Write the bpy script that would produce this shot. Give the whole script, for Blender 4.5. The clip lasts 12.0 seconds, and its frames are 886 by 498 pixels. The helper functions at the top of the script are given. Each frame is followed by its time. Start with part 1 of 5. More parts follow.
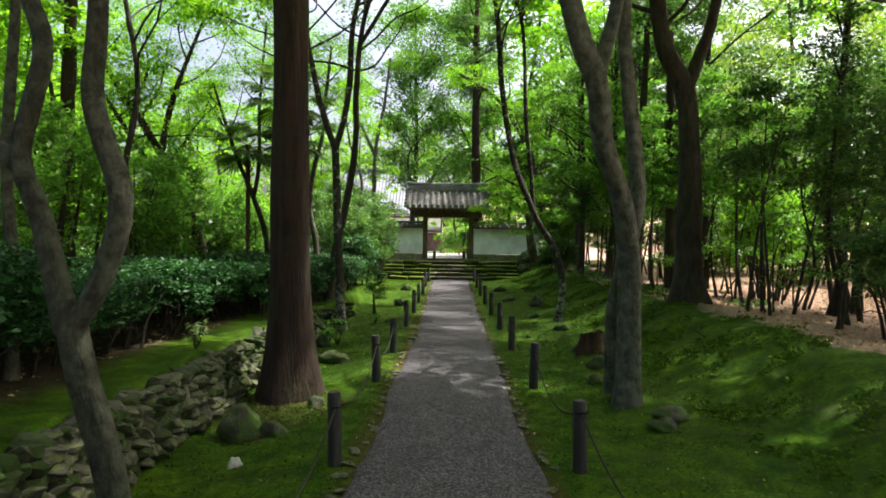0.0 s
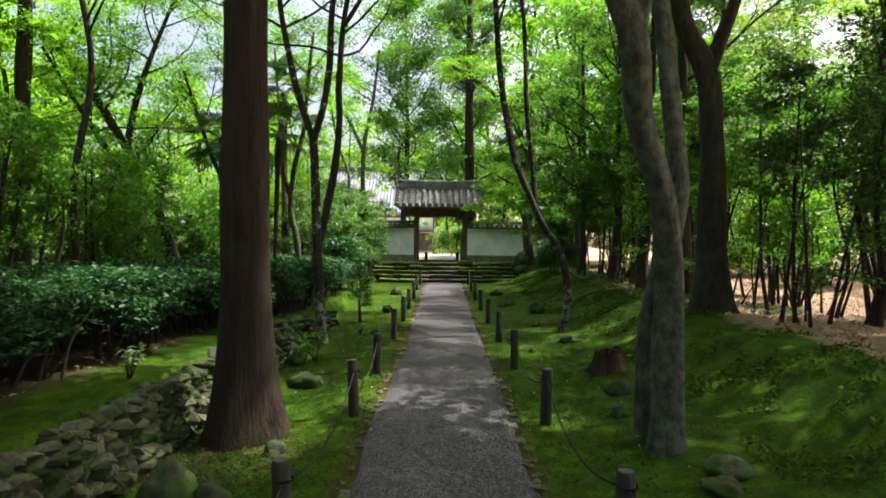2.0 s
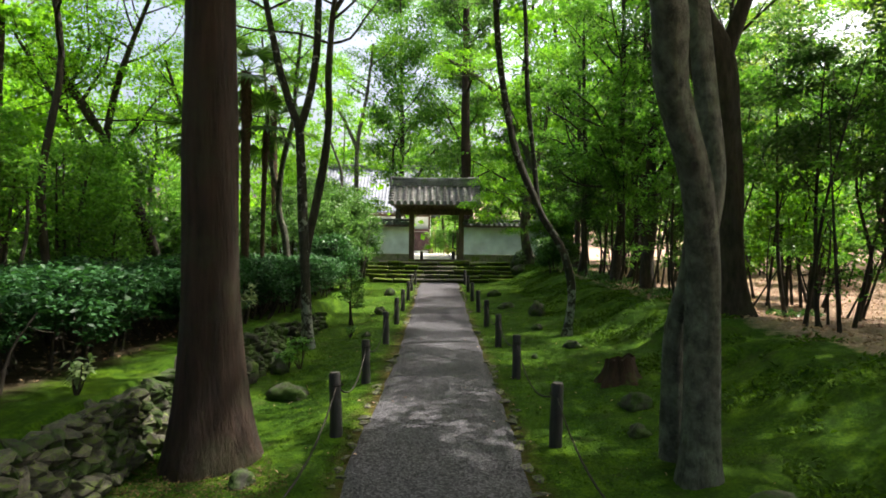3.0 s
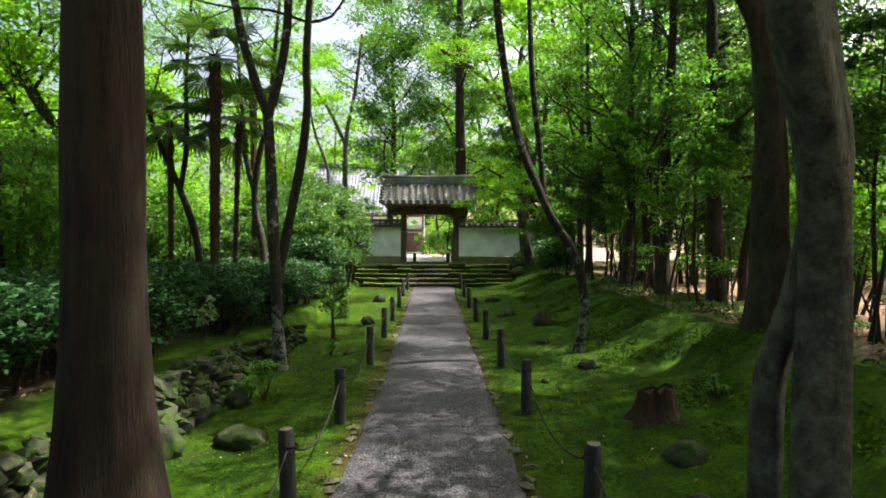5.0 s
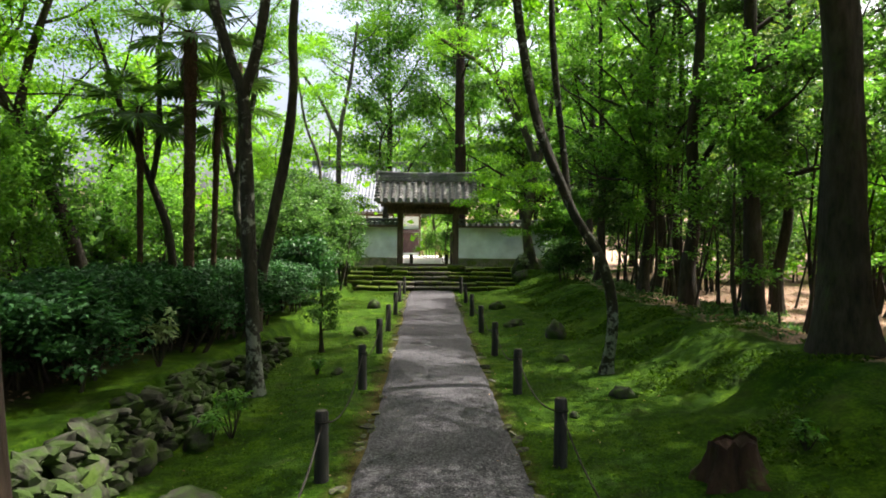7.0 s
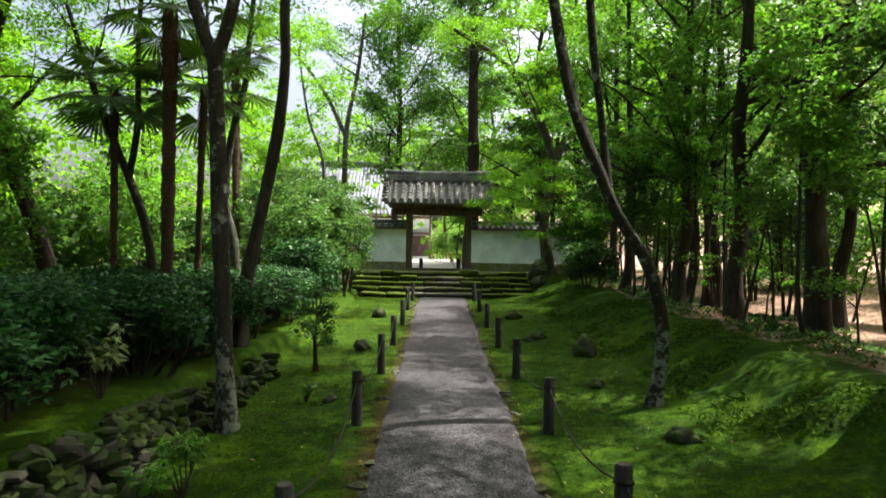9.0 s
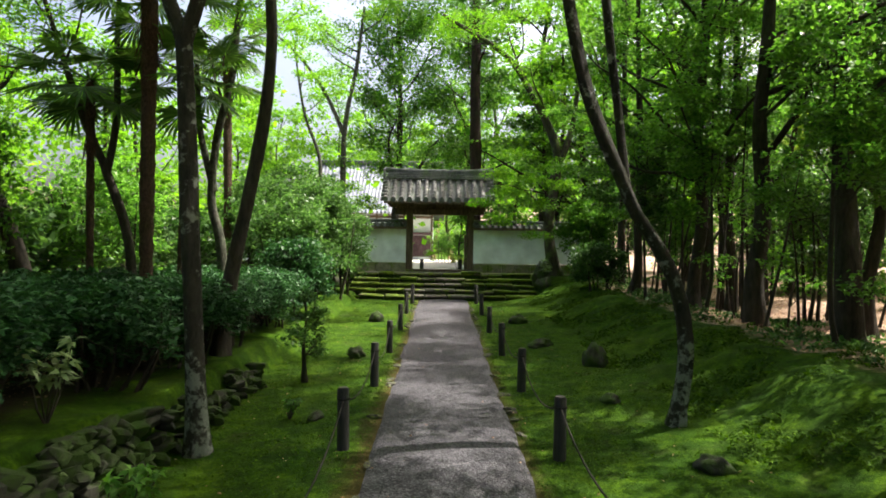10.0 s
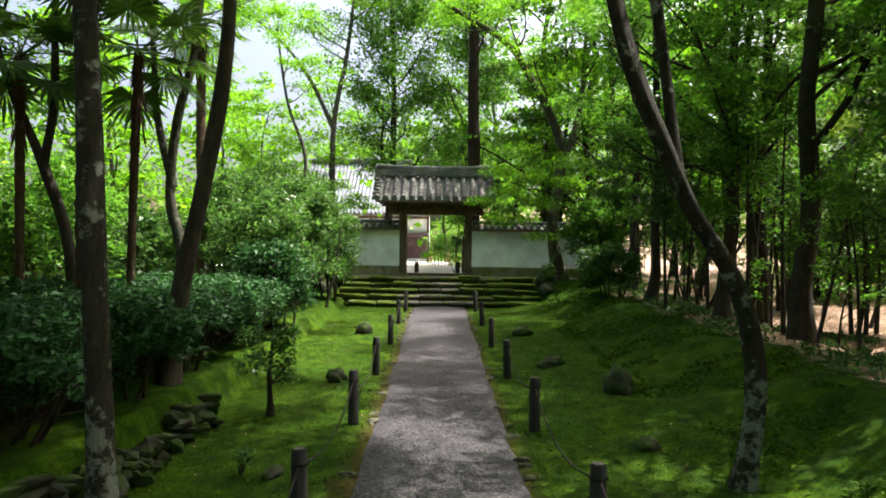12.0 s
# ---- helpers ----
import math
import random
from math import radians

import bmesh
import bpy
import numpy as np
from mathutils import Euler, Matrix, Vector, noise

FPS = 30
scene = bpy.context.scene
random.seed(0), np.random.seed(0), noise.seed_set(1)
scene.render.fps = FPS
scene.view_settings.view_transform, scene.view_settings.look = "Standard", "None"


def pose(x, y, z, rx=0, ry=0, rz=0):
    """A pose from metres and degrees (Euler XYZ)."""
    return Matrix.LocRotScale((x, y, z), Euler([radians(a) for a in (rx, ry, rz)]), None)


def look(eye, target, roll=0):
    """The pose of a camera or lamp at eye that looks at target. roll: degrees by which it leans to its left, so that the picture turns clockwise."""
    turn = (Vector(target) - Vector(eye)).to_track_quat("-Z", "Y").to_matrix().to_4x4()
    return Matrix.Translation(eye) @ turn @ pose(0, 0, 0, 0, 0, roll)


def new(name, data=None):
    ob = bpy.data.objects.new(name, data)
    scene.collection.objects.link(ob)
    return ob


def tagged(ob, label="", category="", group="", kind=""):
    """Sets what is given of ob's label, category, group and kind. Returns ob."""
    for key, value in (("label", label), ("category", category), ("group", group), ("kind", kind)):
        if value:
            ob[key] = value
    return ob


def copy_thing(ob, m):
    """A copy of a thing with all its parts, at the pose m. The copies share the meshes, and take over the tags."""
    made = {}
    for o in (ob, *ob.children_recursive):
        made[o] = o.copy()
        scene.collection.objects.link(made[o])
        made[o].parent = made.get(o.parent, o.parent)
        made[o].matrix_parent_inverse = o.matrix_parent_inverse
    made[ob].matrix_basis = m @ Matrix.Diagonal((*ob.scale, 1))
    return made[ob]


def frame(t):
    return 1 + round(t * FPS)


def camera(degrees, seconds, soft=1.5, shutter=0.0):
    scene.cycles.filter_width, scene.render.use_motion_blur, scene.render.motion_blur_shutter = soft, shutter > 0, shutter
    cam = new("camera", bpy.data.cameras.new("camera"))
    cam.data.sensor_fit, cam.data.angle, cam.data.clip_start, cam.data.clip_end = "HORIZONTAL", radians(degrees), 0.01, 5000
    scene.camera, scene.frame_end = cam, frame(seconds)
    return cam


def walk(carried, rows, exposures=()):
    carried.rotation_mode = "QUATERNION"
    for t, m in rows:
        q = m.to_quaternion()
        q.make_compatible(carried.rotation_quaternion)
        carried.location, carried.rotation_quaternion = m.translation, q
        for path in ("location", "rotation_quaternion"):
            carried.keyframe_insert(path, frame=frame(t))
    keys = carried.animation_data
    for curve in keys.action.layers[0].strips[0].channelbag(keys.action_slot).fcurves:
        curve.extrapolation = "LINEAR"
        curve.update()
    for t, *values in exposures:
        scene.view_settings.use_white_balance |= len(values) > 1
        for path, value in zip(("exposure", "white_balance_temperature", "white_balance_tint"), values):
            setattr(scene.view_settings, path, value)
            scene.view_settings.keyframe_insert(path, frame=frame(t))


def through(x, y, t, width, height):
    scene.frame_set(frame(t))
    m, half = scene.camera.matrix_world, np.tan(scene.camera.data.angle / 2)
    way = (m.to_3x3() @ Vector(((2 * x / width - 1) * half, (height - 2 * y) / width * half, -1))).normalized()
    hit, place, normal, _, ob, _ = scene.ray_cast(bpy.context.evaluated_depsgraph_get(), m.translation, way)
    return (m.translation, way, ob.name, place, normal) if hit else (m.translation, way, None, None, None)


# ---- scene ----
cam = camera(70.9, 12.0, soft=1.8)
PATH = [
    (0, (0.126, -0.537, 2.069), (0.102, 1.463, 2.051), 0.8),
    (0.5, (0.126, -0.143, 2.08), (0.11, 1.857, 2.062), 0.8),
    (1, (0.122, 0.258, 2.111), (0.113, 2.258, 2.092), 0.8),
    (1.5, (0.134, 0.679, 2.103), (0.13, 2.679, 2.086), 0.6),
    (2, (0.121, 1.117, 2.121), (0.121, 3.117, 2.102), 0.6),
    (2.5, (0.11, 1.574, 2.091), (0.115, 3.574, 2.071), 0.6),
    (3, (0.13, 2.043, 2.084), (0.143, 4.043, 2.064), 0.6),
    (3.2, (0.136, 2.229, 2.089), (0.153, 4.229, 2.07), 0.7),
    (5, (0.175, 3.839, 2.137), (0.205, 5.839, 2.118), 0.2),
    (5.5, (0.127, 4.285, 2.105), (0.162, 6.284, 2.087), 0.3),
    (6, (0.102, 4.737, 2.111), (0.14, 6.737, 2.092), 0.4),
    (6.5, (0.063, 5.146, 2.137), (0.106, 7.145, 2.12), 0.4),
    (7, (0.028, 5.54, 2.185), (0.074, 7.539, 2.166), 0.6),
    (9, (0.032, 7.279, 2.175), (0.043, 9.279, 2.167), 0.9),
    (9.5, (0.064, 7.704, 2.205), (0.07, 9.704, 2.197), 0.8),
    (10, (0.094, 8.139, 2.191), (0.097, 10.139, 2.183), 0.9),
    (10.5, (0.111, 8.596, 2.219), (0.117, 10.596, 2.208), 0.9),
    (11, (0.118, 9.072, 2.223), (0.127, 11.072, 2.213), 0.9),
    (11.5, (0.107, 9.513, 2.213), (0.118, 11.513, 2.204), 1.0),
    (12, (0.133, 9.944, 2.255), (0.145, 11.944, 2.249), 0.8),
]
walk(cam, [(t, look(eye, target, roll)) for t, eye, target, roll in PATH])

# world, sun, exposure
SUN_EL, SUN_AZ = 63.0, 68.0     # azimuth of the sun in degrees from straight ahead, to the right
scene.view_settings.exposure = 1.64
world = bpy.data.worlds.new("sky")
scene.world = world
world.use_nodes = True
wn, wl = world.node_tree.nodes, world.node_tree.links
sky = wn.new("ShaderNodeTexSky")
sky.sky_type, sky.sun_disc = "NISHITA", False
sky.sun_elevation, sky.sun_rotation = radians(SUN_EL), radians(SUN_AZ)
sky.air_density, sky.dust_density, sky.ozone_density = 0.8, 10.0, 0.1
wl.new(sky.outputs[0], wn["Background"].inputs[0])
wn["Background"].inputs[1].default_value = 0.15
sun = new("sun", bpy.data.lights.new("sun", "SUN"))
sun.data.energy, sun.data.angle, sun.data.color = 4.8, radians(0.55), (1.0, 0.945, 0.85)
a, e = radians(SUN_AZ), radians(SUN_EL)
sun.matrix_basis = look(Vector((math.sin(a) * math.cos(e), math.cos(a) * math.cos(e), math.sin(e))) * 60, (0, 0, 0))

# ---- small helpers ----
rng = np.random.default_rng(7)


def smooth(a, b, x):
    t = np.clip((np.asarray(x, float) - a) / (b - a), 0, 1)
    return t * t * (3 - 2 * t)


def wob(x, y, f, k=0.0):
    """A cheap rolling noise, about -1 to 1, for arrays."""
    x, y = np.asarray(x, float), np.asarray(y, float)
    return (np.sin(x * f * 1.1 + 1.7 * np.sin(y * f * 0.7 + k) + k) + np.sin(y * f * 1.3 + 1.3 * np.sin(x * f * 0.9 + 2 * k) + 1.9 * k)
            + 0.6 * np.sin((x + y) * f * 2.1 + k * 3) + 0.6 * np.sin((x - 1.4 * y) * f * 1.7 - k)) / 3.2


def edge_l(y):
    return -0.72 + 0.07 * smooth(8.5, 11, y) - 0.11 * smooth(12, 30, y) + 0.05 * wob(y, 3.1, 0.9, 1.0)


def edge_r(y):
    return 1.0 + 0.06 * smooth(10, 30, y) + 0.05 * wob(y, 7.7, 0.8, 4.0)


def ground_z(x, y):
    x, y = np.asarray(x, float), np.asarray(y, float)
    z = 0.2 * smooth(20, 31, y)
    z = z - 0.16 * smooth(-0.9, -2.3, x) * (1 - smooth(18, 26, y))
    terrace = 0.5 - 0.2 * smooth(12, 19, y)
    z = z + (terrace + 0.16 * (1 - smooth(18, 26, y)) + 0.06 * wob(x, y, 0.9, 2)) * smooth(-3.0, -3.28, x)
    z = z + 0.12 * smooth(1.9, 3.2, x) + 0.46 * smooth(3.0, 4.7, x) + 0.2 * smooth(3.9, 5.0, x) * smooth(7.6, 5.5, x) - 0.1 * smooth(7, 12, x)
    z = z + smooth(2.2, 4, x) * smooth(9, 5, x) * (0.09 * wob(x, y, 1.5, 5) + 0.05 * wob(x, y, 3.7, 9))
    z = z + 0.02 * wob(x, y, 2.6, 3) + 0.012 * wob(x, y, 7.0, 8)
    up = np.where(np.abs(x - 0.1) < 3.7, smooth(33.7, 34.4, y), smooth(29.5, 35.0, y))
    z = z * (1 - up) + 1.08 * up
    far = np.maximum(0, np.hypot(x, y - 15) - 45)
    return z + far * 0.08


def raw(name, verts, faces, mats, parent=None, label="", soft=False):
    me = bpy.data.meshes.new(name)
    if isinstance(verts, np.ndarray) and isinstance(faces, np.ndarray):
        n, k = faces.shape
        me.vertices.add(len(verts))
        me.vertices.foreach_set("co", verts.astype(np.float32).ravel())
        me.loops.add(n * k)
        me.loops.foreach_set("vertex_index", faces.astype(np.int32).ravel())
        me.polygons.add(n)
        me.polygons.foreach_set("loop_start", np.arange(0, n * k, k, dtype=np.int32))
        me.update(calc_edges=True)
        me.validate()
    else:
        me.from_pydata([tuple(v) for v in verts], [], [tuple(f) for f in faces])
    for m in (mats if isinstance(mats, (list, tuple)) else [mats]):
        me.materials.append(m)
    if soft:
        me.polygons.foreach_set("use_smooth", np.ones(len(me.polygons), bool))
    ob = new(name, me)
    if parent is not None:
        ob.parent = parent
    if label:
        ob["label"] = label
    return ob


def part(name, bm, material, parent=None, label="", soft=False):
    me = bpy.data.meshes.new(name)
    bm.to_mesh(me)
    bm.free()
    me.materials.append(material)
    if soft:
        me.polygons.foreach_set("use_smooth", np.ones(len(me.polygons), bool))
    ob = new(name, me)
    if parent is not None:
        ob.parent = parent
    if label:
        ob["label"] = label
    return ob


def empty(name, at, label, category, group="", kind=""):
    ob = new(name)
    ob.matrix_basis = Matrix.Translation(at)
    return tagged(ob, label, category, group, kind)


def box(x0, x1, y0, y1, z0, z1, bevel=0.0, rough=0.0, seed=0):
    bm = bmesh.new()
    bmesh.ops.create_cube(bm, size=1)
    for v in bm.verts:
        v.co = Vector(((x0 + x1) / 2 + v.co.x * (x1 - x0), (y0 + y1) / 2 + v.co.y * (y1 - y0), (z0 + z1) / 2 + v.co.z * (z1 - z0)))
    if bevel:
        bmesh.ops.bevel(bm, geom=bm.edges[:], offset=bevel, segments=1, affect="EDGES")
    if rough:
        for v in bm.verts:
            v.co += noise.noise_vector(v.co * 3 + Vector((seed, 0, 0))) * rough
    return bm


def curve_pts(pts, step):
    """Catmull-Rom through pts, about step apart, and the parameter of each sample from 0 to 1."""
    p = np.array(pts, float)
    p = np.vstack([2 * p[0] - p[1], p, 2 * p[-1] - p[-2]])
    out = []
    for i in range(1, len(p) - 2):
        n = max(2, int(np.linalg.norm(p[i + 1] - p[i]) / step))
        t = np.linspace(0, 1, n, endpoint=False)[:, None]
        out.append(0.5 * (2 * p[i] + (p[i + 1] - p[i - 1]) * t + (2 * p[i - 1] - 5 * p[i] + 4 * p[i + 1] - p[i + 2]) * t ** 2
                          + (3 * p[i] - p[i - 1] - 3 * p[i + 1] + p[i + 2]) * t ** 3))
    out = np.vstack(out + [p[-2][None]])
    return out, np.linspace(0, 1, len(out))


def tube(pts, radii, segs=8, lumps=0.0, k=0.0):
    """Vertices and quads of a tapered tube along pts."""
    p = np.asarray(pts, float)
    d = np.gradient(p, axis=0)
    d /= np.linalg.norm(d, axis=1)[:, None] + 1e-9
    ref = np.where(np.abs(d[:, 2:3]) > 0.8, np.array([[1.0, 0, 0]]), np.array([[0, 0, 1.0]]))
    ref = ref[len(ref) // 2][None] * np.ones((len(p), 1))
    u = np.cross(d, ref)
    u /= np.linalg.norm(u, axis=1)[:, None] + 1e-9
    v = np.cross(d, u)
    ang = np.linspace(0, 2 * np.pi, segs, endpoint=False)
    r = np.asarray(radii, float)[:, None] * np.ones(segs)
    if lumps:
        s = np.cumsum(np.r_[0, np.linalg.norm(np.diff(p, axis=0), axis=1)])[:, None]
        r = r * (1 + lumps * (np.sin(ang * 3 + s * 1.1 + k) + 0.7 * np.sin(ang * 2 - s * 2.3 + k * 2) + 0.6 * np.sin(ang * 5 + s * 0.7 + k)) / 1.5)
    w = p[:, None] + r[..., None] * (np.cos(ang)[None, :, None] * u[:, None] + np.sin(ang)[None, :, None] * v[:, None])
    n = len(p)
    i, j = np.meshgrid(np.arange(n - 1), np.arange(segs), indexing="ij")
    f = np.stack([i * segs + j, i * segs + (j + 1) % segs, (i + 1) * segs + (j + 1) % segs, (i + 1) * segs + j], -1).reshape(-1, 4)
    return w.reshape(-1, 3), f[:, ::-1]


def joined(tubes):
    vs, fs, o = [], [], 0
    for v, f in tubes:
        vs.append(v)
        fs.append(f + o)
        o += len(v)
    return np.vstack(vs), np.vstack(fs)


def leaf_mesh(pos, nrm, size, wide, gen, along=None):
    """One folded four-cornered leaf at each pos, its face along nrm."""
    n = len(pos)
    nrm = nrm / (np.linalg.norm(nrm, axis=1)[:, None] + 1e-9)
    t = gen.normal(size=(n, 3)) if along is None else along + gen.normal(size=(n, 3)) * 0.25
    u = t - (t * nrm).sum(1)[:, None] * nrm
    u /= np.linalg.norm(u, axis=1)[:, None] + 1e-9
    v = np.cross(nrm, u)
    s = np.asarray(size)[:, None] * np.ones((n, 1))
    a = pos
    b = pos + s * (0.45 * u + wide * v + 0.12 * nrm)
    c = pos + s * (u - 0.15 * nrm)
    d = pos + s * (0.45 * u - wide * v + 0.12 * nrm)
    return np.stack([a, b, c, d], 1).reshape(-1, 3), np.arange(4 * n).reshape(n, 4)


def cloud(centres, radius, count, flat, size, wide, gen, tilt=0.5):
    """Leaves in flattened clumps round centres."""
    c = np.repeat(np.asarray(centres, float), count, 0)
    rr = np.repeat(np.asarray(radius, float) * np.ones(len(centres)), count)
    q = gen.normal(size=c.shape)
    q /= np.linalg.norm(q, axis=1)[:, None]
    q *= (gen.random(len(c)) ** 0.5)[:, None]
    q[:, 2] = q[:, 2] * flat - 0.12 * (q[:, 0] ** 2 + q[:, 1] ** 2)
    nrm = gen.normal(size=c.shape) * tilt + np.array([0, 0, 1.0])
    return leaf_mesh(c + q * rr[:, None], nrm, size * (0.7 + 0.6 * gen.random(len(c))), wide, gen)


# ---- materials ----
def nodes_of(name):
    m = bpy.data.materials.new(name)
    m.use_nodes = True
    return m, m.node_tree.nodes, m.node_tree.links


def ramp(n, stops):
    r = n.new("ShaderNodeValToRGB")
    while len(r.color_ramp.elements) < len(stops):
        r.color_ramp.elements.new(0.5)
    for el, (p, c) in zip(r.color_ramp.elements, stops):
        el.position, el.color = p, (*c, 1)
    return r


def coords(n, l, scale=(1, 1, 1), kind="Object"):
    tc, mp = n.new("ShaderNodeTexCoord"), n.new("ShaderNodeMapping")
    mp.inputs["Scale"].default_value = scale
    l.new(tc.outputs[kind], mp.inputs[0])
    return mp.outputs[0]


def noise_tex(n, l, at, scale, detail=6, rough=0.6):
    t = n.new("ShaderNodeTexNoise")
    t.inputs["Scale"].default_value, t.inputs["Detail"].default_value, t.inputs["Roughness"].default_value = scale, detail, rough
    l.new(at, t.inputs["Vector"])
    return t.outputs["Fac"]


def mix(n, l, fac, a, b, mode="MIX"):
    m = n.new("ShaderNodeMix")
    m.data_type, m.blend_type = "RGBA", mode
    for sock, val in ((m.inputs[0], fac), (m.inputs[6], a), (m.inputs[7], b)):
        if isinstance(val, (int, float)):
            sock.default_value = val
        elif isinstance(val, tuple):
            sock.default_value = (*val, 1)
        else:
            l.new(val, sock)
    return m.outputs[2]


def bump(n, l, height, strength, dist, bsdf):
    b = n.new("ShaderNodeBump")
    b.inputs["Strength"].default_value, b.inputs["Distance"].default_value = strength, dist
    l.new(height, b.inputs["Height"])
    l.new(b.outputs[0], bsdf.inputs["Normal"])


def surface(name, dark, light, scale, stretch=(1, 1, 1), rough=0.85, relief=0.6, dist=0.02, patch=None, patch_scale=2.0, patch_at=(0.52, 0.62), fine=None, foot=None):
    """A two-scale surface: grain between dark and light, and patches (moss, lichen, stain) over it."""
    m, n, l = nodes_of(name)
    bs = n["Principled BSDF"]
    at = coords(n, l, stretch)
    g = noise_tex(n, l, at, scale, 8, 0.65)
    col = ramp(n, [(0.3, dark), (0.7, light)])
    l.new(g, col.inputs[0])
    out = col.outputs[0]
    at2 = coords(n, l)
    var = noise_tex(n, l, at2, scale * 0.13 + 0.3, 3)
    vr = ramp(n, [(0.3, (0.7, 0.7, 0.7)), (0.7, (1.15, 1.15, 1.15))])
    l.new(var, vr.inputs[0])
    out = mix(n, l, 1.0, out, vr.outputs[0], "MULTIPLY")
    if patch:
        pm = ramp(n, [(patch_at[0], (0, 0, 0)), (patch_at[1], (1, 1, 1))])
        l.new(noise_tex(n, l, at2, patch_scale, 7, 0.7), pm.inputs[0])
        out = mix(n, l, pm.outputs[0], out, patch)
    if foot:                              # a crust that grows thick on the lowest part of the trunk, up to foot metres
        sep = n.new("ShaderNodeSeparateXYZ")
        l.new(coords(n, l), sep.inputs[0])
        rg = n.new("ShaderNodeMapRange")
        for k, q in ((1, foot * 0.7), (2, foot * 1.3), (3, 0.1), (4, 0.0)):
            rg.inputs[k].default_value = q
        l.new(sep.outputs[2], rg.inputs[0])
        add = n.new("ShaderNodeMath")
        l.new(rg.outputs[0], add.inputs[0])
        l.new(noise_tex(n, l, at2, 6, 7, 0.7), add.inputs[1])
        fm = ramp(n, [(0.56, (0, 0, 0)), (0.64, (1, 1, 1))])
        l.new(add.outputs[0], fm.inputs[0])
        out = mix(n, l, fm.outputs[0], out, (0.21, 0.22, 0.185))
    l.new(out, bs.inputs["Base Color"])
    bs.inputs["Roughness"].default_value = rough
    bs.inputs["Specular IOR Level"].default_value = 0.25
    h = noise_tex(n, l, at, fine or scale * 2, 8, 0.7)
    bump(n, l, h, relief, dist, bs)
    return m


def leaf_mat(name, dark, light, through=0.45, gloss=0.45, back=1.5):
    m, n, l = nodes_of(name)
    bs, out = n["Principled BSDF"], n["Material Output"]
    geo = n.new("ShaderNodeNewGeometry")
    r = ramp(n, [(0.0, dark), (1.0, light)])
    l.new(geo.outputs["Random Per Island"], r.inputs[0])
    big = noise_tex(n, l, coords(n, l), 0.9, 2)
    vr = ramp(n, [(0.3, (0.75, 0.8, 0.7)), (0.7, (1.2, 1.15, 1.1))])
    l.new(big, vr.inputs[0])
    c = mix(n, l, 1.0, r.outputs[0], vr.outputs[0], "MULTIPLY")
    l.new(c, bs.inputs["Base Color"])
    bs.inputs["Roughness"].default_value = gloss
    bs.inputs["Specular IOR Level"].default_value = 0.16
    tr = n.new("ShaderNodeBsdfTranslucent")
    l.new(mix(n, l, 1.0, c, (back * 0.98, back * 1.12, back * 0.55), "MULTIPLY"), tr.inputs[0])
    ms = n.new("ShaderNodeMixShader")
    ms.inputs[0].default_value = through
    l.new(bs.outputs[0], ms.inputs[1])
    l.new(tr.outputs[0], ms.inputs[2])
    l.new(ms.outputs[0], out.inputs[0])
    return m


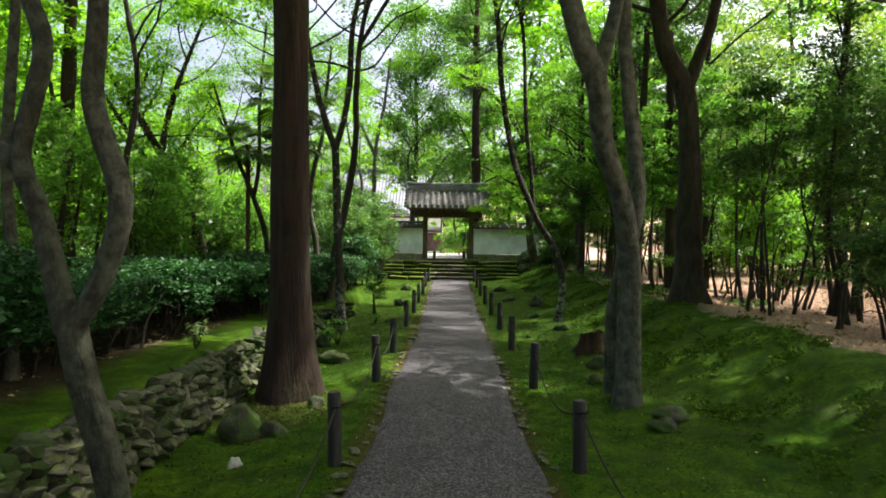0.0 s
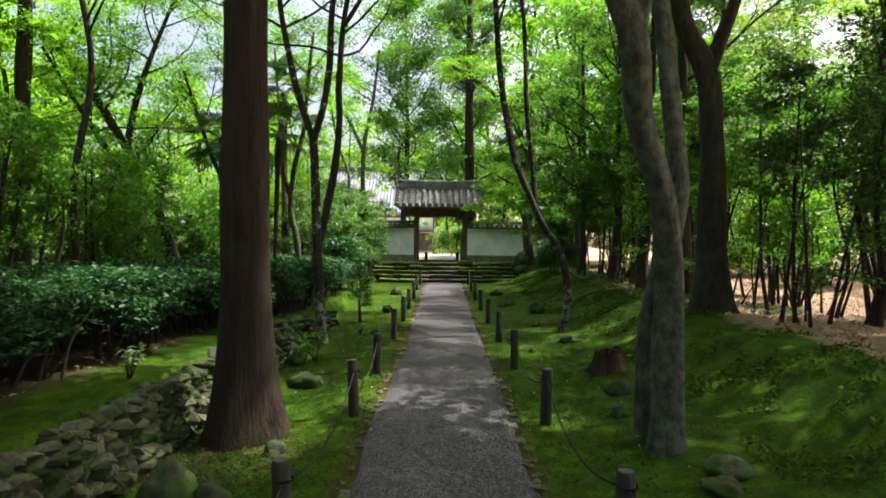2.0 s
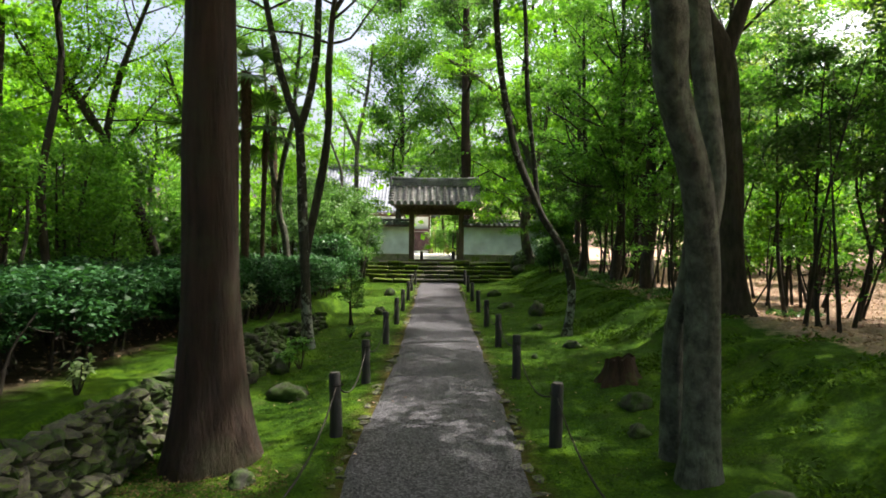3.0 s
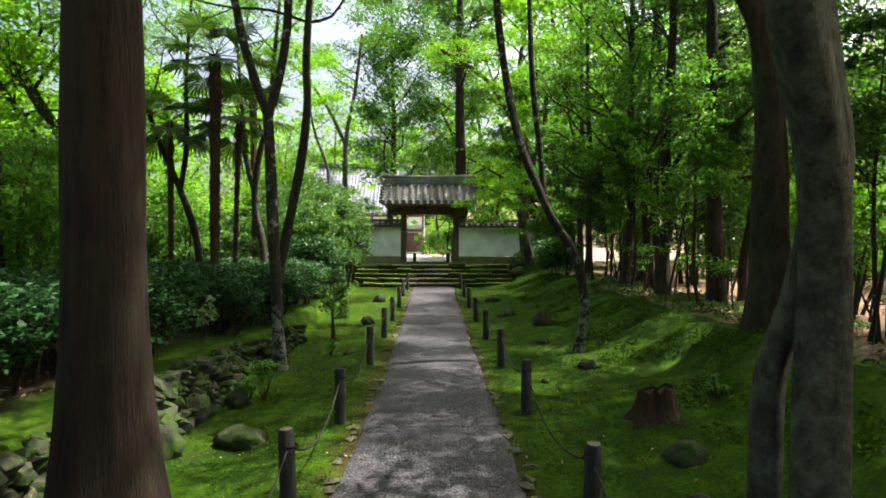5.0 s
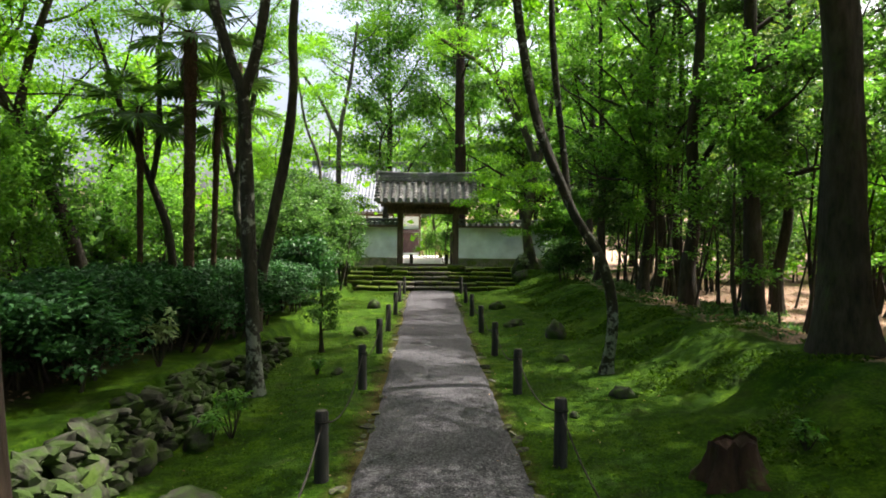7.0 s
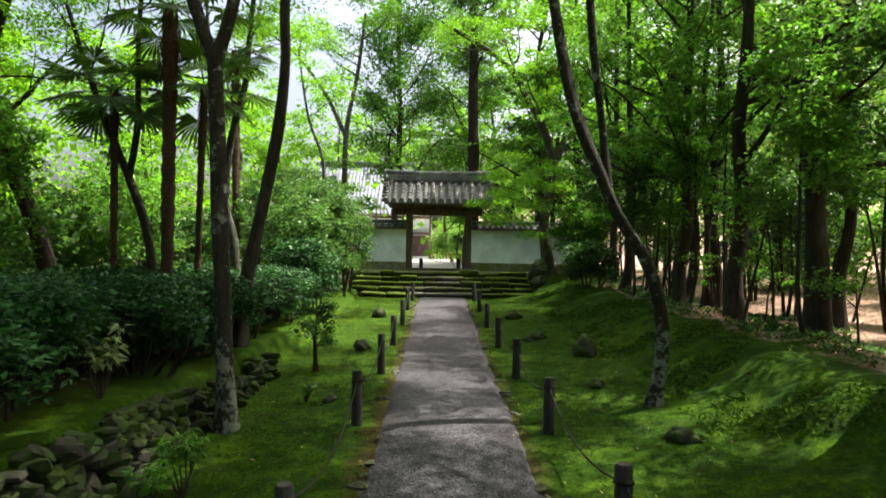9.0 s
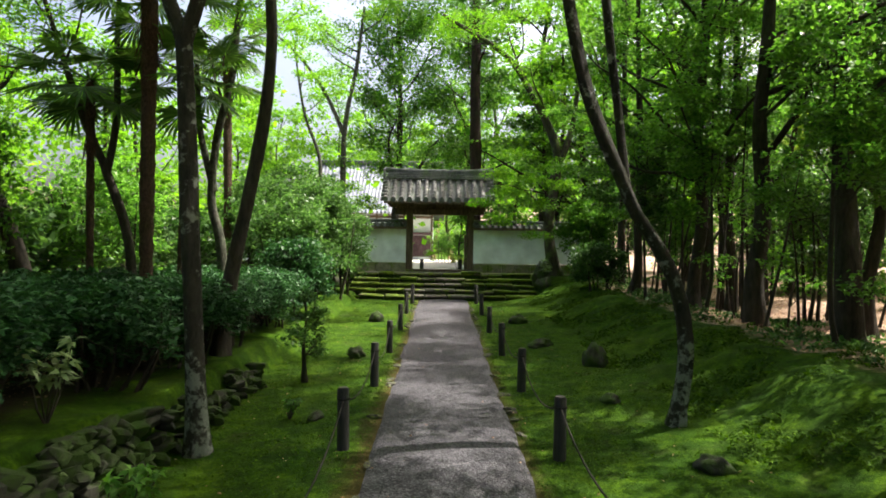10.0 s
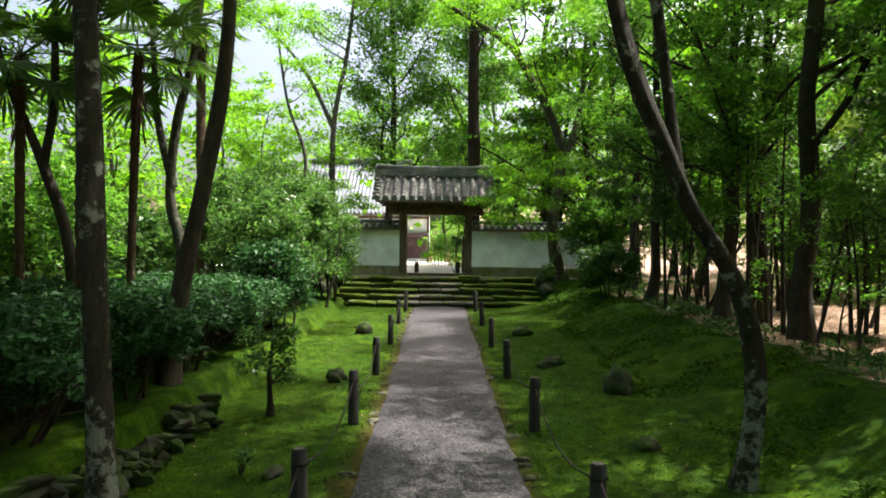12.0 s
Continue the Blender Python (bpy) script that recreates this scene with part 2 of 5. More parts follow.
def ground_mat():
    m, n, l = nodes_of("moss_and_soil")
    bs = n["Principled BSDF"]
    at = coords(n, l)
    fine, mid, big = noise_tex(n, l, at, 28, 8, 0.7), noise_tex(n, l, at, 3.2, 6, 0.65), noise_tex(n, l, at, 0.7, 4, 0.6)
    # moss mottle whose dark and light stops also carry shade and sun dapples
    mossr = ramp(n, [(0.32, (0.006, 0.017, 0.001)), (0.5, (0.024, 0.062, 0.001)), (0.7, (0.1, 0.185, 0.003))])
    l.new(mix(n, l, 0.5, fine, mid), mossr.inputs[0])
    tint = ramp(n, [(0.35, (0.75, 0.85, 0.8)), (0.68, (1.2, 1.05, 1.0))])
    l.new(big, tint.inputs[0])
    moss = mix(n, l, 1.0, mossr.outputs[0], tint.outputs[0], "MULTIPLY")
    soilr = ramp(n, [(0.3, (0.022, 0.018, 0.01)), (0.7, (0.075, 0.058, 0.032))])
    l.new(noise_tex(n, l, at, 14, 8, 0.7), soilr.inputs[0])
    litr = ramp(n, [(0.3, (0.14, 0.085, 0.06)), (0.5, (0.32, 0.22, 0.165)), (0.75, (0.48, 0.355, 0.28))])
    l.new(noise_tex(n, l, at, 22, 8, 0.75), litr.inputs[0])
    rustr = ramp(n, [(0.3, (0.02, 0.024, 0.004)), (0.7, (0.085, 0.06, 0.018))])
    l.new(noise_tex(n, l, at, 18, 8, 0.7), rustr.inputs[0])
    sx = n.new("ShaderNodeSeparateXYZ")
    l.new(at, sx.inputs[0])

    def zone(sock, a, b, jitter):
        ad = n.new("ShaderNodeMath")
        ad.operation = "MULTIPLY_ADD"
        l.new(mid, ad.inputs[0])
        ad.inputs[1].default_value = jitter
        l.new(sock, ad.inputs[2])
        mr = n.new("ShaderNodeMapRange")
        mr.inputs[1].default_value, mr.inputs[2].default_value = a + jitter / 2, b + jitter / 2
        l.new(ad.outputs[0], mr.inputs[0])
        return mr.outputs[0]

    soil_patch = ramp(n, [(0.56, (0, 0, 0)), (0.66, (1, 1, 1))])
    l.new(noise_tex(n, l, at, 1.3, 6, 0.7), soil_patch.inputs[0])
    fac = n.new("ShaderNodeMath")
    fac.operation = "MULTIPLY"
    fac.inputs[1].default_value = 0.3
    l.new(soil_patch.outputs[0], fac.inputs[0])
    c = mix(n, l, fac.outputs[0], moss, soilr.outputs[0])
    # soil under the hedge, drawn forward as the hedge's dark shadow on the terrace
    c = mix(n, l, zone(sx.outputs[0], -3.95, -4.4, 0.9), c, soilr.outputs[0])
    for near, far in ((-0.92, -0.66), (1.18, 0.94)):
        strip = n.new("ShaderNodeMath")
        strip.operation = "MULTIPLY"
        l.new(zone(sx.outputs[0], near, far, 0.45 if near > 0 else -0.45), strip.inputs[0])
        strip.inputs[1].default_value = 0.0
        strip.use_clamp = True
        side = n.new("ShaderNodeMapRange")
        side.inputs[1].default_value, side.inputs[2].default_value = (-0.3, -0.5) if near < 0 else (0.5, 0.7)
        l.new(sx.outputs[0], side.inputs[0])
        l.new(side.outputs[0], strip.inputs[1])
        c = mix(n, l, strip.outputs[0], c, rustr.outputs[0])
    c = mix(n, l, zone(sx.outputs[0], 5.25, 5.6, 1.2), c, litr.outputs[0])
    l.new(c, bs.inputs["Base Color"])
    bs.inputs["Roughness"].default_value = 0.95
    bs.inputs["Specular IOR Level"].default_value = 0.1
    hh = n.new("ShaderNodeMath")
    hh.operation = "ADD"
    l.new(noise_tex(n, l, at, 60, 6, 0.7), hh.inputs[0])
    l.new(mid, hh.inputs[1])
    bump(n, l, hh.outputs[0], 0.9, 0.04, bs)
    return m


def gravel_mat():
    m, n, l = nodes_of("gravel")
    bs = n["Principled BSDF"]
    at = coords(n, l)
    vo = n.new("ShaderNodeTexVoronoi")
    vo.inputs["Scale"].default_value = 62
    l.new(at, vo.inputs["Vector"])
    r = ramp(n, [(0.0, (0.02, 0.019, 0.023)), (0.55, (0.058, 0.056, 0.064)), (1.0, (0.125, 0.121, 0.132))])
    sep = n.new("ShaderNodeSeparateColor")
    l.new(vo.outputs["Color"], sep.inputs[0])
    l.new(sep.outputs[0], r.inputs[0])
    v = ramp(n, [(0.3, (0.72, 0.7, 0.7)), (0.7, (1.12, 1.1, 1.08))])
    l.new(noise_tex(n, l, at, 1.6, 7, 0.7), v.inputs[0])
    c = mix(n, l, 1.0, r.outputs[0], v.outputs[0], "MULTIPLY")
    l.new(c, bs.inputs["Base Color"])
    bs.inputs["Roughness"].default_value = 0.9
    bs.inputs["Specular IOR Level"].default_value = 0.2
    bump(n, l, vo.outputs["Distance"], 0.9, 0.014, bs)
    return m


M_GROUND, M_GRAVEL = ground_mat(), gravel_mat()
M_CEDAR = surface("cedar_bark", (0.01, 0.006, 0.004), (0.052, 0.029, 0.019), 11, (1, 1, 0.09), 0.9, 1.0, 0.06, (0.034, 0.034, 0.016), 1.6, (0.5, 0.7))
M_BARK = surface("grey_bark", (0.022, 0.02, 0.013), (0.075, 0.067, 0.046), 11, (1, 1, 0.3), 0.9, 0.9, 0.03, (0.09, 0.12, 0.04), 2.2, (0.5, 0.62))
M_LICHEN = surface("lichened_bark", (0.018, 0.018, 0.012), (0.075, 0.07, 0.052), 14, (1, 1, 0.35), 0.9, 1.0, 0.05, (0.13, 0.145, 0.1), 8.0, (0.44, 0.76))
M_PALEBARK = surface("pale_lichened_bark", (0.025, 0.025, 0.018), (0.1, 0.096, 0.074), 14, (1, 1, 0.35), 0.9, 1.0, 0.05, (0.17, 0.186, 0.135), 7.0, (0.42, 0.76))
M_CRUSTBARK = surface("crusted_bark", (0.011, 0.01, 0.007), (0.045, 0.041, 0.029), 14, (1, 1, 0.35), 0.9, 1.0, 0.05, (0.07, 0.085, 0.04), 3.0, (0.58, 0.68), foot=0.95)
M_DARKBARK = surface("dark_bark", (0.013, 0.011, 0.008), (0.055, 0.045, 0.033), 12, (1, 1, 0.25), 0.92, 1.0, 0.03, (0.04, 0.055, 0.02), 2.0, (0.56, 0.7))
M_PALMBARK = surface("fibrous_palm_bark", (0.02, 0.012, 0.008), (0.11, 0.065, 0.04), 30, (1, 1, 0.5), 0.95, 1.0, 0.05)
M_REDWOOD = surface("rotting_wood", (0.013, 0.007, 0.004), (0.055, 0.026, 0.016), 9, (1, 1, 0.2), 0.9, 1.0, 0.03, (0.06, 0.09, 0.015), 3, (0.55, 0.66))
M_POST = surface("charred_post_wood", (0.011, 0.011, 0.011), (0.045, 0.042, 0.039), 16, (1, 1, 0.12), 0.7, 0.8, 0.012, (0.085, 0.08, 0.068), 3, (0.6, 0.75))
M_POSTTOP = surface("weathered_end_grain", (0.03, 0.028, 0.025), (0.085, 0.078, 0.07), 40, (1, 1, 1), 0.85, 0.5, 0.006)
M_ROPE = surface("dark_palm_rope", (0.008, 0.007, 0.006), (0.03, 0.026, 0.021), 60, (1, 1, 1), 0.9, 0.8, 0.006)
M_STONE = surface("field_stone", (0.018, 0.017, 0.013), (0.13, 0.118, 0.092), 5, (1, 1, 1), 0.85, 0.8, 0.02, (0.085, 0.12, 0.02), 4, (0.5, 0.6))
M_MOSSROCK = surface("mossy_rock", (0.025, 0.024, 0.018), (0.095, 0.09, 0.07), 7, (1, 1, 1), 0.9, 0.9, 0.03, (0.05, 0.085, 0.01), 3, (0.46, 0.58))
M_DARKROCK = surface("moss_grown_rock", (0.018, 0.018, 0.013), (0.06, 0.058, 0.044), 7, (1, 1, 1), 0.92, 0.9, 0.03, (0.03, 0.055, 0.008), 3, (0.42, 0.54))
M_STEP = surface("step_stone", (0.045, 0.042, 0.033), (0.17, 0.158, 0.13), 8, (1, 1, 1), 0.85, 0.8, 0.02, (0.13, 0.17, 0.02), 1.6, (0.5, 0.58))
M_MOSSSTEP = surface("moss_covered_stone", (0.022, 0.045, 0.004), (0.13, 0.185, 0.012), 5, (1, 1, 1), 0.95, 0.9, 0.03, (0.09, 0.08, 0.055), 2.2, (0.55, 0.62))
M_PLASTER = surface("white_plaster", (0.76, 0.81, 0.86), (0.83, 0.87, 0.92), 5, (1, 1, 1), 0.8, 0.15, 0.004, (0.7, 0.7, 0.67), 1.1, (0.66, 0.85))
M_WALLBASE = surface("mossy_wall_footing", (0.1, 0.105, 0.06), (0.26, 0.25, 0.17), 6, (1, 1, 1), 0.9, 0.7, 0.02, (0.1, 0.14, 0.025), 2, (0.48, 0.6))
M_TILE = surface("fired_roof_tile", (0.11, 0.105, 0.1), (0.34, 0.32, 0.3), 6, (1, 1, 1), 0.6, 0.5, 0.01, (0.13, 0.145, 0.08), 2.6, (0.55, 0.68))
M_GATETILE = surface("weathered_gate_tile", (0.045, 0.044, 0.042), (0.15, 0.143, 0.137), 6, (1, 1, 1), 0.6, 0.6, 0.01, (0.32, 0.31, 0.29), 5.0, (0.6, 0.68))
M_HALLTILE = surface("pale_hall_tile", (0.11, 0.125, 0.155), (0.19, 0.21, 0.25), 5, (1, 1, 1), 0.5, 0.3, 0.01, (0.24, 0.26, 0.28), 2.6, (0.55, 0.68))
M_TILEDARK = surface("dark_roof_tile", (0.05, 0.055, 0.055), (0.15, 0.155, 0.15), 7, (1, 1, 1), 0.55, 0.5, 0.01, (0.07, 0.1, 0.05), 2.4, (0.5, 0.65))
M_TIMBER = surface("old_gate_timber", (0.055, 0.038, 0.028), (0.19, 0.14, 0.1), 14, (1, 1, 0.12), 0.8, 0.6, 0.01)
M_LATTICE = surface("red_brown_lattice", (0.055, 0.03, 0.036), (0.14, 0.085, 0.1), 14, (1, 1, 0.2), 0.7, 0.4, 0.01)
M_BAMBOO = surface("bamboo_culm", (0.12, 0.16, 0.06), (0.36, 0.38, 0.22), 3, (1, 1, 0.3), 0.45, 0.15, 0.004)
M_LEAF_MAPLE = leaf_mat("maple_leaf", (0.05, 0.135, 0.008), (0.145, 0.285, 0.018), 0.5, 0.5, 1.75)
M_LEAF_MOSS = leaf_mat("moss_sprig", (0.018, 0.048, 0.002), (0.075, 0.14, 0.005), 0.25, 0.8, 1.2)
M_LEAF_DEEP = leaf_mat("evergreen_leaf", (0.024, 0.062, 0.02), (0.08, 0.152, 0.046), 0.42, 0.35, 1.55)
M_LEAF_MID = leaf_mat("woodland_leaf", (0.034, 0.102, 0.015), (0.115, 0.23, 0.038), 0.48, 0.4, 1.7)
M_LEAF_HEDGE = leaf_mat("hedge_leaf", (0.011, 0.04, 0.015), (0.042, 0.115, 0.04), 0.25, 0.5, 1.4)
M_LEAF_PALE = leaf_mat("pale_young_leaf", (0.14, 0.2, 0.09), (0.3, 0.36, 0.2), 0.35, 0.4, 1.2)
M_LEAF_BAMBOO = leaf_mat("bamboo_leaf", (0.07, 0.12, 0.012), (0.19, 0.25, 0.04), 0.5, 0.45, 1.8)
M_LEAF_PALM = leaf_mat("palm_leaf", (0.025, 0.06, 0.014), (0.075, 0.13, 0.03), 0.35, 0.4, 1.5)
M_LEAF_GOLD = leaf_mat("yellow_green_leaf", (0.24, 0.3, 0.02), (0.42, 0.45, 0.04), 0.45, 0.45, 1.3)
M_NEEDLE = leaf_mat("fallen_cedar_needle", (0.03, 0.022, 0.008), (0.1, 0.068, 0.03), 0.1, 0.8, 1.0)
M_DRYLEAF = leaf_mat("dry_leaf", (0.2, 0.1, 0.06), (0.48, 0.33, 0.24), 0.1, 0.7, 1.0)

# ---- ground, path ----
def spread(a, b, step, out_a, out_b):
    mid = np.arange(a, b + 1e-6, step)
    lo, hi, s, t = [], [], step, step
    p, q = a, b
    while p > out_a:
        s *= 1.25
        p -= s
        lo.append(p)
    while q < out_b:
        t *= 1.25
        q += t
        hi.append(q)
    return np.array(lo[::-1] + list(mid) + hi)


gx, gy = spread(-5.0, 7.5, 0.09, -420, 420), spread(1.0, 35.0, 0.13, -420, 420)
GX, GY = np.meshgrid(gx, gy, indexing="ij")
GZ = ground_z(GX, GY) - 0.03 * (GX > edge_l(GY) + 0.04) * (GX < edge_r(GY) - 0.04)
nx, ny = len(gx), len(gy)
ii, jj = np.meshgrid(np.arange(nx - 1), np.arange(ny - 1), indexing="ij")
gf = np.stack([ii * ny + jj, (ii + 1) * ny + jj, (ii + 1) * ny + jj + 1, ii * ny + jj + 1], -1).reshape(-1, 4)
tagged(raw("ground", np.stack([GX, GY, GZ], -1).reshape(-1, 3), gf, M_GROUND, soft=True), "green moss lawn and leaf-strewn woodland soil", "ground", kind="structure")

py = np.arange(-6, 31.2, 0.12)
pu = np.linspace(0, 1, 19)
PU, PY = np.meshgrid(pu, py, indexing="ij")
PX = edge_l(PY) * (1 - PU) + edge_r(PY) * PU
PZ = 0.2 * smooth(20, 31, PY) + 0.018 + 0.03 * (1 - (2 * PU - 1) ** 2) + 0.006 * wob(PX, PY, 5, 2) - 0.05 * (np.abs(2 * PU - 1) > 0.99)
nx, ny = PX.shape
ii, jj = np.meshgrid(np.arange(nx - 1), np.arange(ny - 1), indexing="ij")
pf = np.stack([ii * ny + jj, (ii + 1) * ny + jj, (ii + 1) * ny + jj + 1, ii * ny + jj + 1], -1).reshape(-1, 4)
path = tagged(raw("path", np.stack([PX, PY, PZ], -1).reshape(-1, 3), pf, M_GRAVEL, soft=True), "straight grey gravel path with small edging stones", "path", kind="structure")


# ---- stones ----
def stone_data(name, seed, squash, mat, n=15):
    g = np.random.default_rng(seed)
    q = g.normal(size=(n, 3))
    q /= np.linalg.norm(q, axis=1)[:, None]
    q *= (0.8 + 0.35 * g.random(n))[:, None] * 0.5 * np.array(squash)
    bm = bmesh.new()
    for p in q:
        bm.verts.new(p)
    res = bmesh.ops.convex_hull(bm, input=bm.verts)
    bmesh.ops.delete(bm, geom=[v for v in bm.verts if not v.link_faces], context="VERTS")
    me = bpy.data.meshes.new(name)
    bm.to_mesh(me)
    bm.free()
    me.materials.append(mat)
    return me


def rock(name, at, size, seed, mat, label, category="rock"):
    bm = bmesh.new()
    bmesh.ops.create_icosphere(bm, subdivisions=3, radius=0.5)
    for v in bm.verts:
        d = v.co.normalized()
        k = 1 + 0.5 * noise.noise(d * 1.6 + Vector((seed * 3.1, 0, 0))) + 0.22 * noise.noise(d * 4 + Vector((0, seed, 0))) + 0.08 * noise.noise(d * 10)
        for ax in (Vector((1, 0.3, 0.4)), Vector((-0.5, 1, 0.2)), Vector((0.2, -0.9, 0.6)), Vector((-0.8, -0.3, 0.5))):
            k = min(k, 0.88 / max(0.3, d.dot(ax.normalized()) + 0.12 * math.sin(seed)))
        v.co = Vector((d.x * size[0], d.y * size[1], d.z * size[2])) * 0.5 * k
    ob = part(name, bm, mat, None, "", True)
    ob.matrix_basis = pose(at[0], at[1], at[2], 0, 0, seed * 67 % 360)
    return tagged(ob, label, category)


# ---- trees ----
def limb_run(start, way, length, gen, up=0.15, bend=0.25, n=5):
    p, d, out = np.array(start, float), np.array(way, float), []
    d /= np.linalg.norm(d)
    out.append(p.copy())
    for i in range(n):
        d = d + gen.normal(size=3) * bend + np.array([0, 0, up])
        d /= np.linalg.norm(d)
        p = p + d * length / n
        out.append(p.copy())
    return np.array(out), d


def tree(name, label, category, stems, bark, leaf, seed, limbs=6, limb_len=2.2, limb_from=0.55, twigs=4, clump=0.55, count=90, flat=0.25,
         leaf_size=0.085, wide=0.26, flare=1.5, lumps=0.1, segs=10, limb_up=0.12, tilt=0.5, group="", extra=(), step=0.2, limb_min=0.0, spray=()):
    """stems: (points, radius at the foot, radius at the end); the first is the trunk. Limbs and leafy twigs grow from their upper parts."""
    gen = np.random.default_rng(seed)
    base = np.array(stems[0][0][0], float)
    thing = empty(name, base, label, category, group)
    tips = [np.array(p, float) - base for p in extra]
    fine = []
    for i, (pts, r0, r1) in enumerate(stems):
        c, t = curve_pts(np.array(pts, float) - base, step)
        r = r0 + (r1 - r0) * t
        if i == 0:
            h = np.linalg.norm(c - c[0], axis=1)
            r = r * (1 + (flare - 1) * np.exp(-h / (2.2 * r0)))
            c = np.vstack([c[:1] - np.array([0, 0, 0.25]), c])
            r = np.r_[r[0] * 1.1, r]
        v, f = tube(c, r, segs if r0 > 0.06 else 7, lumps, seed + i)
        raw("trunk" if i == 0 else "branch", v, f, bark, thing, soft=True)
        for j in range(limbs):
            s = limb_from + (1 - limb_from) * (j + gen.random()) / limbs
            k = min(len(c) - 2, int(s * (len(c) - 1)))
            if c[k][2] + base[2] < limb_min:
                continue
            az = gen.random() * 6.283
            way = np.array([math.cos(az), math.sin(az), 0.25 + 0.5 * gen.random()])
            ln = limb_len * (0.6 + 0.7 * gen.random()) * (1.15 - 0.5 * s)
            q, d = limb_run(c[k], way, ln, gen, limb_up, 0.2)
            cc, tt = curve_pts(q, 0.25 if step < 0.3 else 0.5)
            rr = max(0.012, min(r[k] * 0.5, 0.014 * ln + 0.02))
            lv = tube(cc, rr * (1 - 0.8 * tt), 5, 0.05)
            raw("branch", *lv, bark, thing, soft=True)
            for m in range(twigs):
                b = cc[int((0.35 + 0.65 * gen.random()) * (len(cc) - 1))]
                w = gen.normal(size=3) * np.array([1, 1, 0.35]) + d * 0.8
                q2, _ = limb_run(b, w, ln * 0.45 * (0.6 + 0.6 * gen.random()), gen, 0.05, 0.2, 3)
                fine.append(tube(q2, np.linspace(rr * 0.35, 0.004, len(q2)), 3))
                tips += [q2[-1], q2[-2]]
            tips.append(cc[-1])
    if fine:
        tagged(raw("twig", *joined(fine), bark, thing), kind="stuff")
    if tips and count:
        v, f = cloud(np.array(tips), clump * (0.7 + 0.6 * gen.random(len(tips))), count, flat, leaf_size, wide, gen, tilt)
        tagged(raw("crown", v, f, leaf, thing), kind="stuff")
    for p, rad, n in spray:
        v, f = cloud(np.array([p]) - base, rad, n, 0.3, leaf_size, wide, gen, tilt)
        tagged(raw("leaf_spray", v, f, leaf, thing), kind="stuff")
    return thing


M_PALEGRAVEL = surface("pale_gravel", (0.3, 0.28, 0.25), (0.5, 0.47, 0.42), 30, (1, 1, 1), 0.9, 0.6, 0.01)


def gz(x, y):
    return float(ground_z(x, y))


# ---- gate, walls, steps ----
GATE_Y, FLOOR = 35.2, 1.1


def rod(a, b, r, segs=8, cap=True):
    bm = bmesh.new()
    a, b = Vector(a), Vector(b)
    bmesh.ops.create_cone(bm, cap_ends=cap, segments=segs, radius1=r, radius2=r, depth=(b - a).length,
                          matrix=Matrix.Translation((a + b) / 2) @ (b - a).to_track_quat("Z", "Y").to_matrix().to_4x4())
    return bm


def tile_roof(thing, x0, x1, y_ridge, z_ridge, run, drop, cols, both=True, r=0.085, body=M_TILE, dark=M_TILEDARK):
    """Curved pan and cover tiles in columns on one or two slopes, with a ridge."""
    for side in ((-1, 1) if both else (-1,)):
        n, prof = 12, []
        for i in range(n + 1):
            t = i / n
            prof.append((y_ridge + side * run * t, z_ridge - drop * (1.15 * t - 0.15 * t * t)))
        pitch = (x1 - x0) / cols
        v, f = [], []
        for i, (y, z) in enumerate(prof):
            for k in range(cols * 4 + 1):
                x = x0 + (x1 - x0) * k / (cols * 4)
                v.append((x, y, z - 0.035 * math.sin(k / 4 * math.pi) ** 2))
        w = cols * 4 + 1
        for i in range(n):
            for k in range(cols * 4):
                f.append((i * w + k, i * w + k + 1, (i + 1) * w + k + 1, (i + 1) * w + k))
        raw("pan_tiles", v, f, dark, thing, "dark pan tiles between the covers", True)
        for c in range(cols + 1):
            x = x0 + pitch * c
            vs, fs, o = [], [], 0
            for s in range(6):
                t0, t1 = s / 6, (s + 1) / 6
                p = []
                for t, rr in ((t0, r * 0.92), (t1 - 0.006, r * 1.06)):
                    p.append(((x, y_ridge + side * run * t, z_ridge - drop * (1.15 * t - 0.15 * t * t) + 0.02), rr))
                for (q, rr) in p:
                    for j in range(9):
                        an = math.pi * j / 8
                        vs.append((q[0] + rr * math.cos(an), q[1], q[2] + rr * math.sin(an)))
                for j in range(8):
                    fs.append((o + j, o + j + 1, o + 10 + j, o + 9 + j))
                fs.append(tuple(o + 9 + j for j in range(9)))
                o += 18
            raw("cover_tile", vs, fs, body, thing)
            y, z = prof[-1]
            part("eave_disc", rod((x, y + side * 0.03, z + 0.035), (x, y - side * 0.02, z + 0.035), r * 1.15, 12), dark, thing)
        y, z = prof[-1]
        part("eave_board", box(x0 - 0.05, x1 + 0.05, min(y, y - side * 0.06), max(y, y - side * 0.06), z - 0.13, z - 0.05, 0.01), M_TIMBER, thing)


